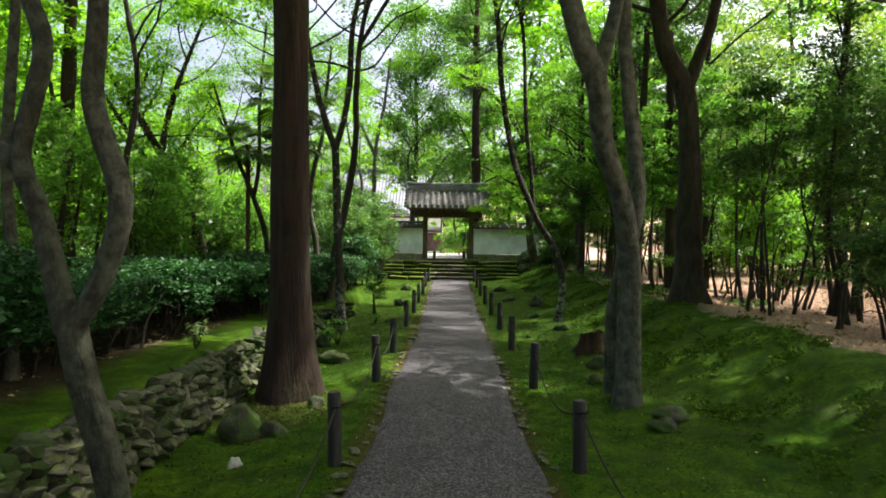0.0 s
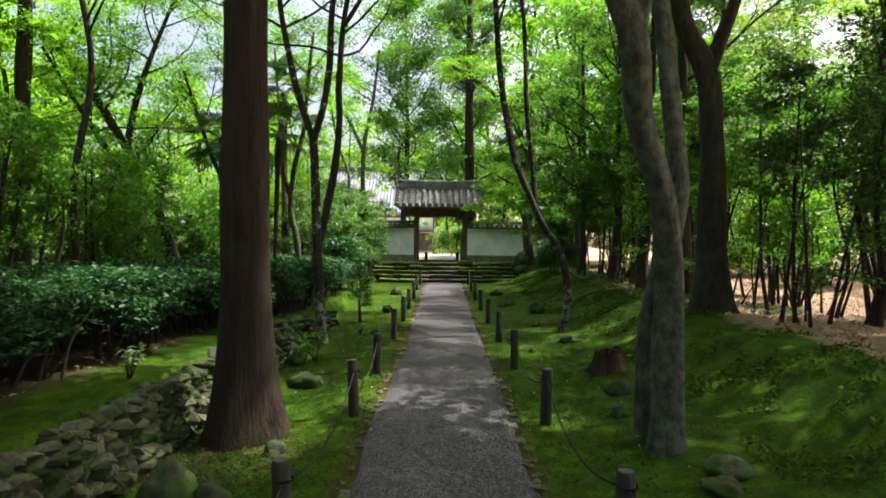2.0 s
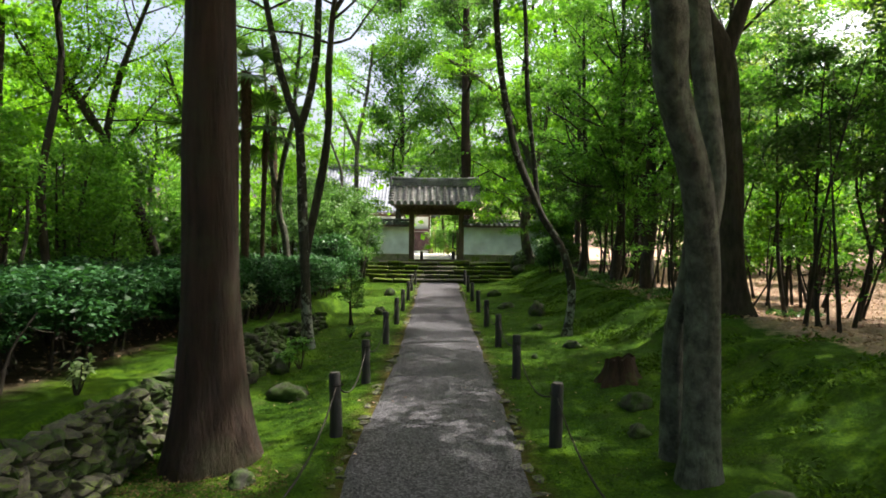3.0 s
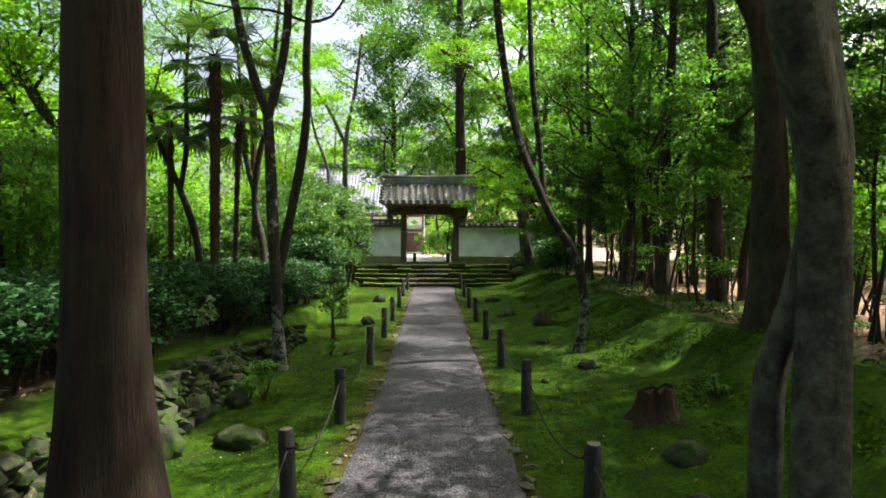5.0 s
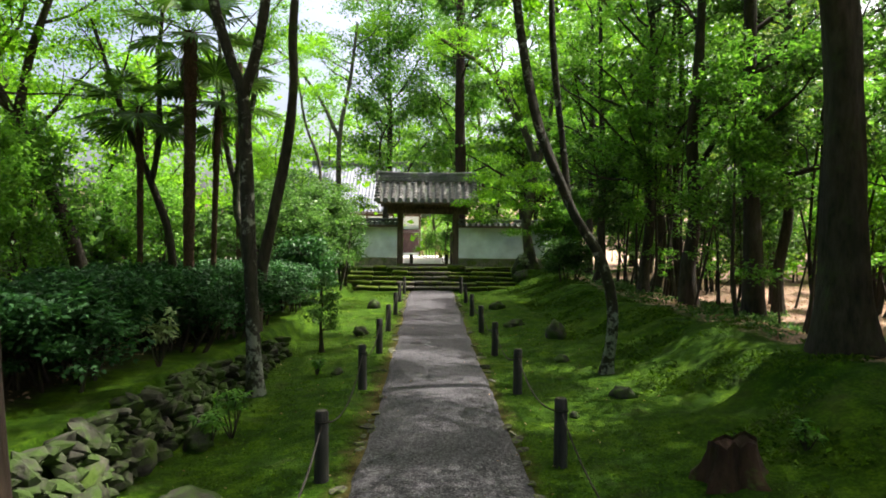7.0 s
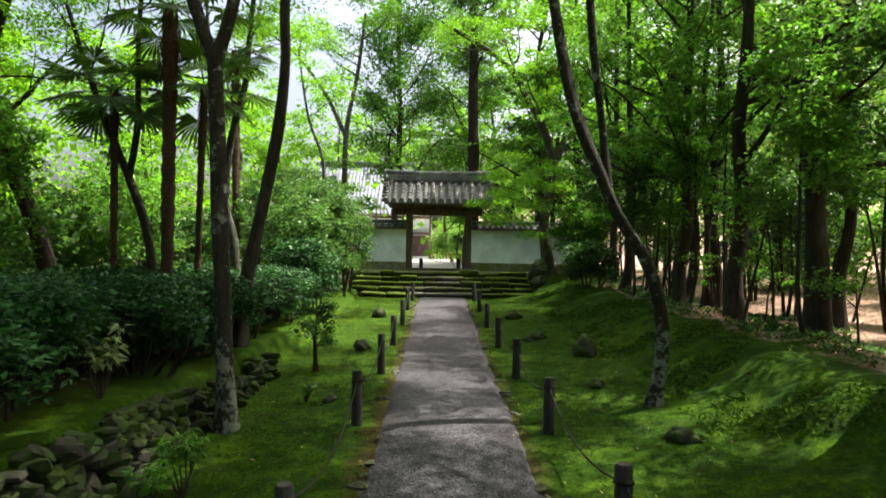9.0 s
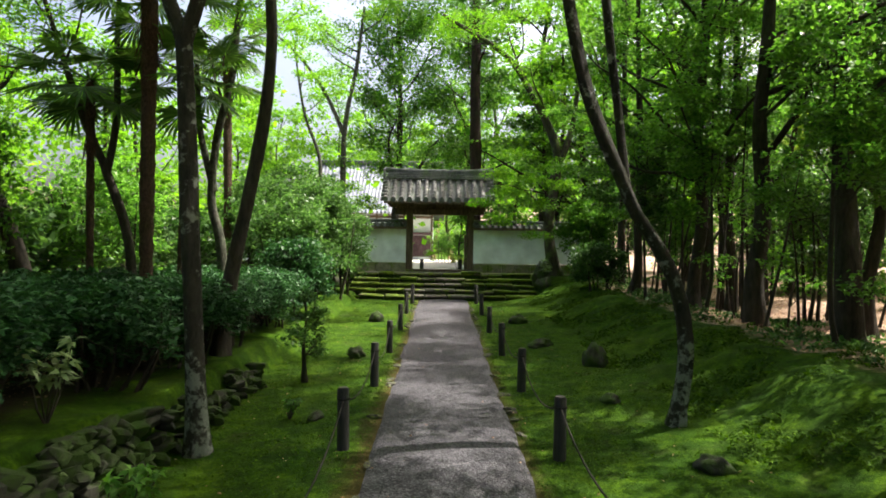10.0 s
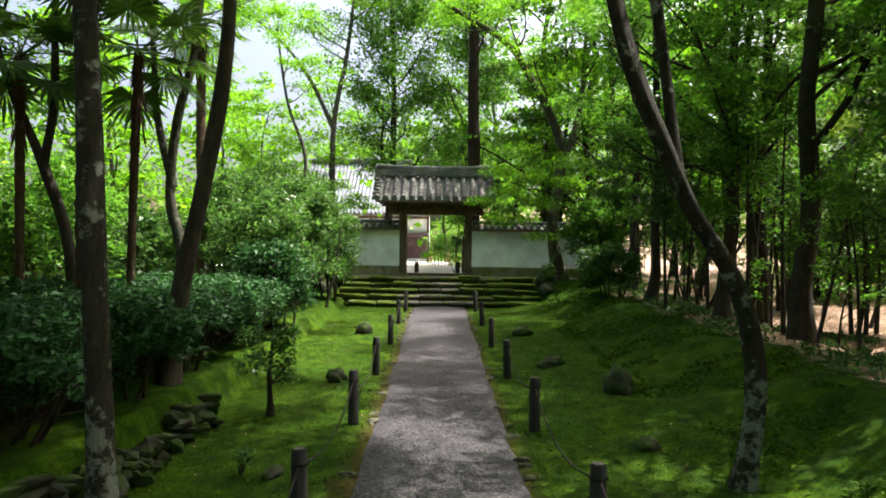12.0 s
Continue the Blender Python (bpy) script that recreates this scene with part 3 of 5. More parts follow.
def gate():
    g = empty("temple_gate", (0, 0, 0), "old timber temple gate with a curved tile roof", "gate")
    for x in (-1.33, 1.3):
        post = part("post", box(x - 0.14, x + 0.14, GATE_Y - 0.24, GATE_Y + 0.04, FLOOR - 0.02, 3.75, 0.015), M_TIMBER, g)
        part("base_stone", box(x - 0.2, x + 0.2, GATE_Y - 0.3, GATE_Y + 0.1, FLOOR - 0.05, FLOOR + 0.1, 0.03, 0.02), M_STEP, post, "squared stone under the post")
        part("rear_post", box(x - 0.1, x + 0.1, GATE_Y + 0.95, GATE_Y + 1.15, FLOOR - 0.02, 3.6, 0.012), M_TIMBER, g)
        part("brace", box(x - 0.05, x + 0.05, GATE_Y + 0.04, GATE_Y + 0.96, 2.5, 2.64, 0.01), M_TIMBER, g)
    part("lintel", box(-1.95, 1.9, GATE_Y - 0.22, GATE_Y + 0.02, 3.55, 3.8, 0.015), M_TIMBER, g)
    part("upper_beam", box(-2.1, 2.0, GATE_Y - 0.16, GATE_Y - 0.04, 3.9, 4.1, 0.015), M_TIMBER, g)
    part("threshold", box(-1.2, 1.16, GATE_Y - 0.16, GATE_Y - 0.02, FLOOR - 0.01, FLOOR + 0.1, 0.01), M_TIMBER, g)
    part("frieze_board", box(-1.95, 1.9, GATE_Y - 0.12, GATE_Y - 0.06, 3.78, 3.92, 0.006), M_TIMBER, g)
    part("soffit", box(-2.2, 2.0, GATE_Y - 1.1, GATE_Y + 1.1, 4.08, 4.12, 0.006), M_TIMBER, g, "dark boarded ceiling under the roof")
    for i in range(11):
        x = -2.15 + i * 0.415
        part("rafter", rod((x, GATE_Y, 4.8), (x, GATE_Y - 1.2, 3.93), 0.04, 6), M_TIMBER, g)
    for x in (-2.28, 2.1):
        v = [(x, GATE_Y - 1.1, 4.0), (x, GATE_Y, 5.1), (x, GATE_Y + 1.1, 4.0), (x + 0.06, GATE_Y - 1.1, 4.0), (x + 0.06, GATE_Y, 5.1), (x + 0.06, GATE_Y + 1.1, 4.0)]
        raw("gable_board", v, [(0, 1, 2), (5, 4, 3), (0, 3, 4, 1), (1, 4, 5, 2), (2, 5, 3, 0)], M_TIMBER, g)
    tile_roof(g, -2.3, 2.08, GATE_Y, 5.1, 1.3, 1.02, 13, r=0.1, body=M_GATETILE)
    for k in range(4):
        part("ridge_course", box(-2.36 + 0.02 * k, 2.14 - 0.02 * k, GATE_Y - 0.19 + 0.02 * k, GATE_Y + 0.19 - 0.02 * k, 5.1 + 0.075 * k, 5.165 + 0.075 * k, 0.012), M_TILEDARK, g)
    bow = [(-2.44 + 4.66 * t, GATE_Y, 5.43 + 0.08 * abs(2 * t - 1) ** 3) for t in np.linspace(0, 1, 21)]
    raw("ridge_cap", *tube(bow, [0.11] * 21, 12), M_TILEDARK, g, soft=True)
    for x in (-2.34, 2.12):
        for k in range(7):
            t = (k + 0.5) / 7
            part("verge_tile", box(x - 0.1, x + 0.1, GATE_Y - 1.3 * t - 0.11, GATE_Y - 1.3 * t + 0.11, 5.12 - 1.02 * t, 5.17 - 1.02 * t, 0.012), M_TILEDARK, g)
    for x, s in ((-2.4, -1), (2.18, 1)):
        part("ridge_end_tile", box(min(x, x + s * 0.1), max(x, x + s * 0.1), GATE_Y - 0.22, GATE_Y + 0.22, 5.02, 5.56, 0.05), M_TILEDARK, g, "ornamental end tile")
        for k in range(5):
            t = (k + 0.6) / 5
            part("verge_disc", rod((x - s * 0.02, GATE_Y - 1.3 * t, 5.08 - 1.02 * t), (x + s * 0.09, GATE_Y - 1.3 * t, 5.08 - 1.02 * t), 0.09, 10), M_TILEDARK, g)
    for x0, x1 in ((1.08, 1.14),):
        leafd = part("door_leaf", box(x0, x1, GATE_Y + 0.05, GATE_Y + 0.9, FLOOR + 0.1, 2.72, 0.008), M_TIMBER, g, "open plank door leaf")
        for k in range(3):
            part("door_batten", box(x0 - 0.02, x1 + 0.02, GATE_Y + 0.06, GATE_Y + 0.89, FLOOR + 0.3 + k * 0.55, FLOOR + 0.38 + k * 0.55, 0.006), M_TIMBER, leafd)
    return g


def garden_wall(name, x0, x1, label):
    w = empty(name, (0, 0, 0), label, "wall", kind="structure")
    y0, y1 = GATE_Y - 0.34, GATE_Y + 0.06
    part("plaster_panel", box(x0, x1, y0 + 0.05, y1 - 0.05, 1.48, 2.95, 0.01), M_PLASTER, w, "white plaster face")
    n = max(2, int((x1 - x0) / 0.6))
    for i in range(n):
        a, b = x0 + (x1 - x0) * i / n, x0 + (x1 - x0) * (i + 1) / n
        part("footing_stone", box(a + 0.006, b - 0.006, y0 - 0.04, y1, 0.9, 1.47, 0.02, 0.015, i), M_WALLBASE, w)
    part("wall_plate", box(x0, x1, y0 - 0.06, y1 + 0.06, 2.94, 3.02, 0.01), M_TIMBER, w)
    cols = max(4, int((x1 - x0) / 0.26))
    tile_roof(w, x0, x1, (y0 + y1) / 2, 3.2, 0.42, 0.16, cols, r=0.05, body=M_TILEDARK)
    part("ridge_cap", rod((x0, (y0 + y1) / 2, 3.27), (x1, (y0 + y1) / 2, 3.27), 0.075, 10), M_TILEDARK, w)
    return w


gate()
garden_wall("wall_west", -8.5, -1.47, "white plastered garden wall with tile coping and stone footing")
garden_wall("wall_east", 1.44, 7.0, "white plastered garden wall with leaf shadows and tile coping")

steps = empty("stone_steps", (0, 0, 0), "broad worn stone steps, mossy towards both ends", "steps", kind="structure")
g = np.random.default_rng(3)
RISES = 5
for k in range(RISES):
    y0, y1 = 31.0 + k * 0.62, 31.0 + (k + 1) * 0.62 + 0.12
    z1 = 0.2 + (FLOOR - 0.2) * (k + 1) / RISES
    xs = -3.55 + 0.04 * k
    while xs < 3.65:
        ln = min(0.55 + 0.65 * g.random(), 3.72 - xs)
        inner = -1.1 < xs + ln / 2 < 1.3
        dz = g.normal() * (0.008 if inner else 0.03)
        yf = y0 + g.normal() * 0.02
        part("tread", box(xs + 0.006, xs + ln - 0.006, yf, y1, z1 - 0.085, z1 + dz, 0.03, 0.025 if inner else 0.06, k * 9 + xs), M_STEP if inner else M_MOSSSTEP, steps)
        # darker mossy stone, with the deep shadow under each tread put into its colour
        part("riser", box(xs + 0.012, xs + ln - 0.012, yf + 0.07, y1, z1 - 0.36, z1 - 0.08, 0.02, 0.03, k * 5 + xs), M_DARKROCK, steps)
        xs += ln
part("landing", box(-8.5, 7.0, 34.1, 36.6, 0.6, FLOOR - 0.005, 0.02), M_STEP, steps, "stone landing before the gate")

# courtyard beyond the gate
tagged(part("courtyard", box(-13.0, 6.5, 36.6, 58.5, FLOOR - 0.3, FLOOR + 0.03, 0.01), M_PALEGRAVEL), "pale raked gravel courtyard behind the gate", "courtyard", kind="structure")


def hall(name, x0, x1, y0, y1, z0, zt, label, rise=2.6):
    h = empty(name, (0, 0, 0), label, "building")
    part("wall", box(x0, x1, y0, y1, z0, zt, 0.01), M_PLASTER, h)
    n = int((x1 - x0) / 1.8)
    for i in range(n + 1):
        x = x0 + (x1 - x0) * i / n
        part("pillar", box(x - 0.09, x + 0.09, y0 - 0.06, y0 + 0.1, z0, zt, 0.01), M_TIMBER, h)
    part("tie_beam", box(x0, x1, y0 - 0.05, y0 + 0.05, zt - 0.5, zt - 0.28, 0.01), M_TIMBER, h)
    for i in range(n):
        a, b = x0 + (x1 - x0) * i / n + 0.1, x0 + (x1 - x0) * (i + 1) / n - 0.1
        part("panel_board", box(a, b, y0 - 0.011, y0 - 0.003, z0 + 0.3, z0 + 1.95), M_LATTICE, h, "purple-brown boarded panel")
        pn = part("lattice_frame", box(a, b, y0 - 0.045, y0 - 0.005, z0 + 0.25, z0 + 0.35, 0.004), M_LATTICE, h)
        for k in range(9):
            x = a + (b - a) * (k + 0.5) / 9
            part("lattice_bar", box(x - 0.03, x + 0.03, y0 - 0.05, y0 - 0.012, z0 + 0.3, z0 + 1.95), M_LATTICE, pn)
    part("pent_roof", box(x0, x1, y0 - 0.55, y0 - 0.07, z0 + 1.98, z0 + 2.2, 0.03), M_LATTICE, h, "narrow red-brown pent roof over the lattice")
    tile_roof(h, x0 - 0.9, x1 + 0.9, (y0 + y1) / 2, zt + rise, (y1 - y0) / 2 + 1.1, rise + 0.15, int((x1 - x0 + 1.8) / 0.3), r=0.08, body=M_HALLTILE, dark=M_HALLTILE)
    part("ridge", box(x0 - 0.95, x1 + 0.95, (y0 + y1) / 2 - 0.2, (y0 + y1) / 2 + 0.2, zt + rise, zt + rise + 0.4, 0.04), M_TILEDARK, h)
    return h


hall("temple_hall", -9.6, -0.75, 58.0, 66.0, FLOOR, 4.9, "white-walled temple hall with red-brown lattice, tiled roof", 4.2)

# ---- path posts and ropes ----
def rope_post(x, y, lean, tall):
    z = gz(x, y)
    p = empty("rope_post", (x, y, z), "dark weathered round wooden post with rope through it", "post", "posts along the path")
    v, f = tube([(0, 0, -0.15), (0, 0, 0.0), (0, 0, 0.3), (0, 0, tall - 0.015), (0, 0, tall)], [0.068, 0.068, 0.064, 0.062, 0.052], 14, 0.015, x + y)
    raw("shaft", v, f, M_POST, p, soft=True)
    part("cap", rod((0, 0, tall - 0.012), (0, 0, tall + 0.004), 0.05, 14), M_POSTTOP, p, "grey weathered end grain")
    p.matrix_basis = pose(x, y, z, lean[0], lean[1], 0)
    return p


g = np.random.default_rng(5)
POSTS = {"l": [], "r": []}
YL = [-0.9, 2.2, 5.22, 8.68, 11.25, 14.85, 17.8, 20.8, 23.9, 26.9, 29.7]
YR = [-0.9, 2.1, 5.16, 8.43, 11.6, 14.6, 17.64, 20.65, 23.7, 26.8, 29.8]
for side, ys, x in (("l", YL, -0.93), ("r", YR, 1.33)):
    for y in ys:
        xx = x + g.normal() * 0.015
        tall = 0.66 + g.normal() * 0.012
        rope_post(xx, y, (g.normal() * 1.2, g.normal() * 1.2), tall)
        POSTS[side].append(Vector((xx, y, gz(xx, y) + 0.55)))
for side in POSTS:
    for a, b in zip(POSTS[side], POSTS[side][1:]):
        n = 22
        sag = 0.2 + 0.12 * g.random()
        pts = [a.lerp(b, i / n) - Vector((0, 0, sag * 4 * (i / n) * (1 - i / n))) for i in range(n + 1)]
        v, f = tube([tuple(q) for q in pts], [0.0095] * (n + 1), 6, 0.1)
        for end in (a, b):
            ring = [(end.x + 0.067 * math.cos(t), end.y + 0.067 * math.sin(t), end.z) for t in np.linspace(0, 6.283, 15)]
            v2, f2 = tube(ring, [0.008] * 15, 6)
            f, v = np.vstack([f, f2 + len(v)]), np.vstack([v, v2])
        tagged(raw("rope", v, f, M_ROPE, soft=True), "thin dark rope sagging between two posts", "rope", "ropes along the path")

# ---- stone retaining wall ----
def wall_top(y):
    return 0.5 - 0.2 * float(smooth(12, 19, y))


dry = empty("dry_stone_wall", (0, 0, 0), "low dry-laid wall of rough grey mossy stones", "wall", kind="structure")
KINDS = [stone_data("stone", 20 + k, (1.15, 0.95 + 0.05 * (k % 8), 0.9), M_STONE if k < 8 else M_DARKROCK, 24) for k in range(16)]
g = np.random.default_rng(11)
far_v, far_f, far_n = [], [], 0
y, count = 2.6, 0
while y < 18.5:
    top, foot = wall_top(y), gz(-2.72, y)
    size = (0.095 + 0.07 * g.random()) * (1 - 0.25 * float(smooth(11, 15, y)))
    z = foot + 0.02
    while z < top - 0.02 - 0.14 * float(smooth(13, 16, y)):
        h = min(0.07 + 0.075 * g.random(), max(0.07, top - z + 0.04))
        t = (z - foot) / max(0.1, top - foot)
        # darker mossy stones farther along, which also stand for the deeper shade there
        me = KINDS[int(g.integers(8)) + (8 if g.random() < 0.35 + 0.65 * float(smooth(7.5, 10.5, y)) else 0)]
        if y > 10 and g.random() < 0.35 + 0.3 * float(smooth(13.5, 15, y)):
            z += h * 0.86
            continue
        m = pose(-2.88 - 0.17 * t + g.normal() * 0.035, y + g.normal() * 0.03, z + h * 0.4, *(g.normal(size=3) * (16, 16, 40))) @ Matrix.Diagonal((0.24 + 0.08 * g.random(), size * (1.25 + 0.4 * g.random()), h * 1.45, 1))
        if 3.9 < y < 9.4 and count < 330:
            ob = new("stone", me)
            ob.parent = dry
            ob.matrix_basis = m
            count += 1
        else:
            far_v += [tuple(m @ v.co) for v in me.vertices]
            far_f += [tuple(i + far_n for i in p.vertices) for p in me.polygons]
            far_n += len(me.vertices)
        z += h * 0.86
    y += size * 0.9
tagged(raw("stone_rest", far_v, far_f, M_DARKROCK, dry), kind="stuff")

for k, (x, y, a, b, c) in enumerate([(-3.0, 10.3, 0.5, 0.5, 0.5), (-3.05, 11.1, 0.55, 0.6, 0.62), (-2.95, 11.8, 0.45, 0.5, 0.5), (-3.1, 12.5, 0.5, 0.55, 0.6), (-3.12, 13.2, 0.4, 0.42, 0.66), (-3.3, 13.75, 0.4, 0.4, 0.6), (-3.0, 14.3, 0.4, 0.35, 0.34)]):
    # the fifth, upright boulder gets paler stone for the sunlight on it
    rock("boulder", (x, y, gz(x + 0.4, y) + c * 0.25), (a, b, c), 40 + k, M_MOSSROCK if k != 4 else M_STEP, "mossy boulder at the broken end of the stone wall", "boulder")

# edging stones of the path
g = np.random.default_rng(12)
EDGE = [stone_data("edging_stone", 50 + k, (1.0, 1.2, 0.6), M_STONE, 12) for k in range(5)]
for side in (0, 1):
    y = 1.0
    while y < 30.5:
        if g.random() < (0.8 if y < 13 else 0.35):
            x = float(edge_l(y)) - 0.02 if side == 0 else float(edge_r(y)) + 0.02
            s = 0.07 + 0.08 * g.random()
            ob = new("edging_stone", EDGE[int(g.integers(5))])
            ob.parent = path
            x += g.normal() * 0.03
            ob.matrix_basis = pose(x, y, gz(x, y) + 0.012, 0, 0, g.random() * 360) @ Matrix.Diagonal((s, s * 1.4, s * 0.8, 1))
        y += 0.13 + 0.22 * g.random()

# loose rocks on the moss
M_PALESTONE = surface("pale_stone", (0.3, 0.29, 0.26), (0.55, 0.53, 0.48), 8)
ROCKS = [(-2.25, 6.5, 0.6, 0.46, 0.42), (-1.85, 6.45, 0.34, 0.3, 0.2), (-1.95, 5.5, 0.14, 0.15, 0.12), (-1.6, 7.55, 0.28, 0.24, 0.16), (-2.0, 10.85, 0.62, 0.36, 0.24), (-2.65, 10.5, 0.34, 0.3, 0.4), (-2.55, 12.6, 0.4, 0.35, 0.3),
         (2.62, 9.75, 0.42, 0.36, 0.26), (2.72, 6.7, 0.5, 0.4, 0.18), (2.5, 6.35, 0.35, 0.28, 0.14), (2.3, 8.7, 0.25, 0.2, 0.14), (2.9, 19.4, 0.5, 0.45, 0.46), (2.75, 14.15, 0.36, 0.3, 0.17),
         (2.3, 21.7, 0.6, 0.4, 0.22), (2.5, 16.9, 0.3, 0.25, 0.15), (2.2, 25.2, 0.5, 0.4, 0.3), (1.9, 13.4, 0.14, 0.12, 0.1), (-1.6, 20.6, 0.4, 0.35, 0.25), (-1.7, 25.4, 0.45, 0.4, 0.3), (-1.5, 16.2, 0.3, 0.22, 0.12),
         (4.0, 32.6, 0.8, 0.7, 0.9), (3.9, 31.4, 0.7, 0.6, 0.5), (-3.9, 31.6, 0.7, 0.6, 0.6), (-3.8, 33.2, 0.7, 0.7, 0.7)]
for i, (x, y, a, b, c) in enumerate(ROCKS):
    rock("rock", (x, y, gz(x, y) + c * 0.22), (a, b, c * 1.15), i + 1, M_DARKROCK if i != 2 else M_PALESTONE, "grey garden rock half sunk in moss" if c < 0.5 else "large mossy rock beside the steps")


def stump(x, y):
    z = gz(x, y)
    s = empty("tree_stump", (x, y, z), "broken red-brown rotting tree stump in moss", "stump")
    g = np.random.default_rng(4)
    segs = 22
    ang = np.linspace(0, 6.283, segs, endpoint=False)
    flut = 1 + 0.12 * np.sin(ang * 5 + 1) + 0.06 * np.sin(ang * 9)
    v, f = [], []
    top = 0.34 + 0.04 * np.sin(ang + 2) + 0.018 * g.normal(size=segs)
    for t, r in ((-0.2, 0.36), (0.0, 0.32), (0.3, 0.25), (0.7, 0.21), (1.0, 0.2)):
        for k in range(segs):
            rr = r * (1 + (flut[k] - 1) * (1.6 - t))
            v.append((rr * math.cos(ang[k]), rr * math.sin(ang[k]), top[k] * t if t > 0 else t))
    for i in range(4):
        for k in range(segs):
            f.append((i * segs + k, i * segs + (k + 1) % segs, (i + 1) * segs + (k + 1) % segs, (i + 1) * segs + k))
    raw("body", v, f, M_REDWOOD, s, soft=True)
    v2 = [(0.19 * math.cos(t), 0.19 * math.sin(t), h - 0.03) for t, h in zip(ang, top)] + [(0, 0, 0.2)]
    raw("hollow_top", v2, [(k, (k + 1) % segs, segs) for k in range(segs)], M_REDWOOD, s, "dark hollow rotten top")


stump(2.78, 11.05)

# ---- the trees that line the walk ----
B = lambda x, y: (x, y, gz(x, y))
# tall cedar beside the path
tree("cedar_tree", "tall straight cedar with red-brown fibrous bark", "tree",
     [([B(-2.12, 8.25), (-2.13, 8.26, 1.2), (-2.16, 8.27, 3.0), (-2.2, 8.3, 6.5), (-2.25, 8.3, 12), (-2.2, 8.3, 21)], 0.29, 0.1)],
     # crown made wide and dense, above the view, to shade the hedge
     M_CEDAR, M_LEAF_DEEP, 31, limbs=26, limb_len=4.4, limb_from=0.42, twigs=4, clump=0.75, count=70, leaf_size=0.17, flare=1.75, lumps=0.06, segs=22)
# forked maple by the stone wall
tree("maple_tree", "leaning forked maple with pale lichened bark", "tree",
     [([B(-2.22, 3.92), (-2.32, 3.9, 0.45), (-2.5, 3.9, 1.06), (-2.6, 3.9, 1.5)], 0.112, 0.1),
      ([(-2.6, 3.9, 1.4), (-2.72, 3.92, 1.8), (-2.86, 3.95, 2.25), (-3.01, 3.95, 2.66), (-2.91, 3.95, 3.1), (-2.85, 3.95, 3.5), (-3.06, 4.0, 4.1), (-3.3, 4.1, 5.6)], 0.094, 0.03),
      ([(-2.98, 3.95, 2.6), (-3.2, 4.0, 2.72), (-3.5, 4.0, 3.2), (-4.0, 4.1, 4.4)], 0.075, 0.03),
      ([(-2.6, 3.9, 1.4), (-2.4, 3.9, 1.72), (-2.25, 3.9, 2.2), (-2.27, 3.9, 2.5), (-2.45, 3.9, 3.04), (-2.42, 3.9, 3.6), (-2.3, 3.8, 5.0), (-2.0, 3.6, 7.0), (-1.2, 3.6, 10.5)], 0.085, 0.03)],
     M_LICHEN, M_LEAF_MAPLE, 32, lumps=0.17, step=0.12, limb_min=6.5, limbs=22, limb_len=4.6, limb_from=0.5, twigs=2, count=125, flare=1.3, clump=0.7, leaf_size=0.12)
tree("maple_tree", "twin-stemmed maple, mossy grey bark with lichen", "tree",
     [([B(2.42, 7.45), (2.42, 7.42, 0.6), (2.41, 7.38, 1.26), (2.37, 7.28, 1.9), (2.2, 7.05, 2.6), (1.88, 6.76, 3.3), (1.74, 6.5, 3.87), (1.39, 6.3, 4.74), (0.8, 6.2, 7.5), (0.1, 6.4, 11.5)], 0.148, 0.05),
      ([(1.74, 6.52, 3.82), (1.84, 6.5, 4.3), (1.97, 6.45, 4.9), (2.4, 6.6, 7.6), (2.9, 7.0, 10.5)], 0.085, 0.03),
      ([(2.3, 7.8, 0.1), (2.3, 7.76, 0.7), (2.3, 7.72, 1.3), (2.33, 7.5, 1.8), (2.26, 7.16, 2.4)], 0.1, 0.085),
      ([(2.36, 7.3, 2.0), (2.5, 7.4, 2.65), (2.47, 7.5, 3.3), (2.38, 7.5, 4.1), (2.32, 7.5, 5.2), (2.4, 7.3, 9.0), (2.2, 7.2, 12.5)], 0.1, 0.045),
      # high stem added out of view, its leaves shade the terrace
      ([(0.8, 6.2, 7.5), (0.3, 8.0, 9.6), (-0.2, 10.0, 11.4), (-0.6, 12.4, 12.4)], 0.05, 0.025)],
     M_PALEBARK, M_LEAF_MAPLE, 33, lumps=0.14, step=0.14, limb_min=6.5, limbs=18, limb_len=4.8, limb_from=0.5, twigs=2, count=135, flare=1.45, segs=14, clump=0.7, leaf_size=0.12)
tree("maple_tree", "slender forked maple, pale lichen near its foot", "tree",
     [([B(-2.58, 15.05), (-2.63, 15.05, 0.84), (-2.68, 15.05, 1.8), (-2.72, 15.05, 2.6), (-2.75, 15.05, 3.5), (-2.8, 15.05, 4.5)], 0.108, 0.095),
      ([(-2.8, 15.05, 4.4), (-3.05, 15.05, 5.1), (-3.3, 15.05, 6.0), (-3.6, 15.0, 8.0), (-3.4, 15.0, 11.0)], 0.085, 0.03),
      # upper end carried out over the path, unseen, to shade the left lawn
      ([(-2.8, 15.05, 4.4), (-2.6, 15.05, 5.1), (-2.46, 15.05, 6.0), (-2.3, 15.1, 8.0), (-1.4, 15.6, 10.5), (0.8, 16.8, 12.0)], 0.085, 0.03)],
     M_CRUSTBARK, M_LEAF_MAPLE, 34, limb_min=6.3, limbs=16, limb_len=4.4, limb_from=0.35, twigs=2, count=125, clump=0.7, leaf_size=0.12)
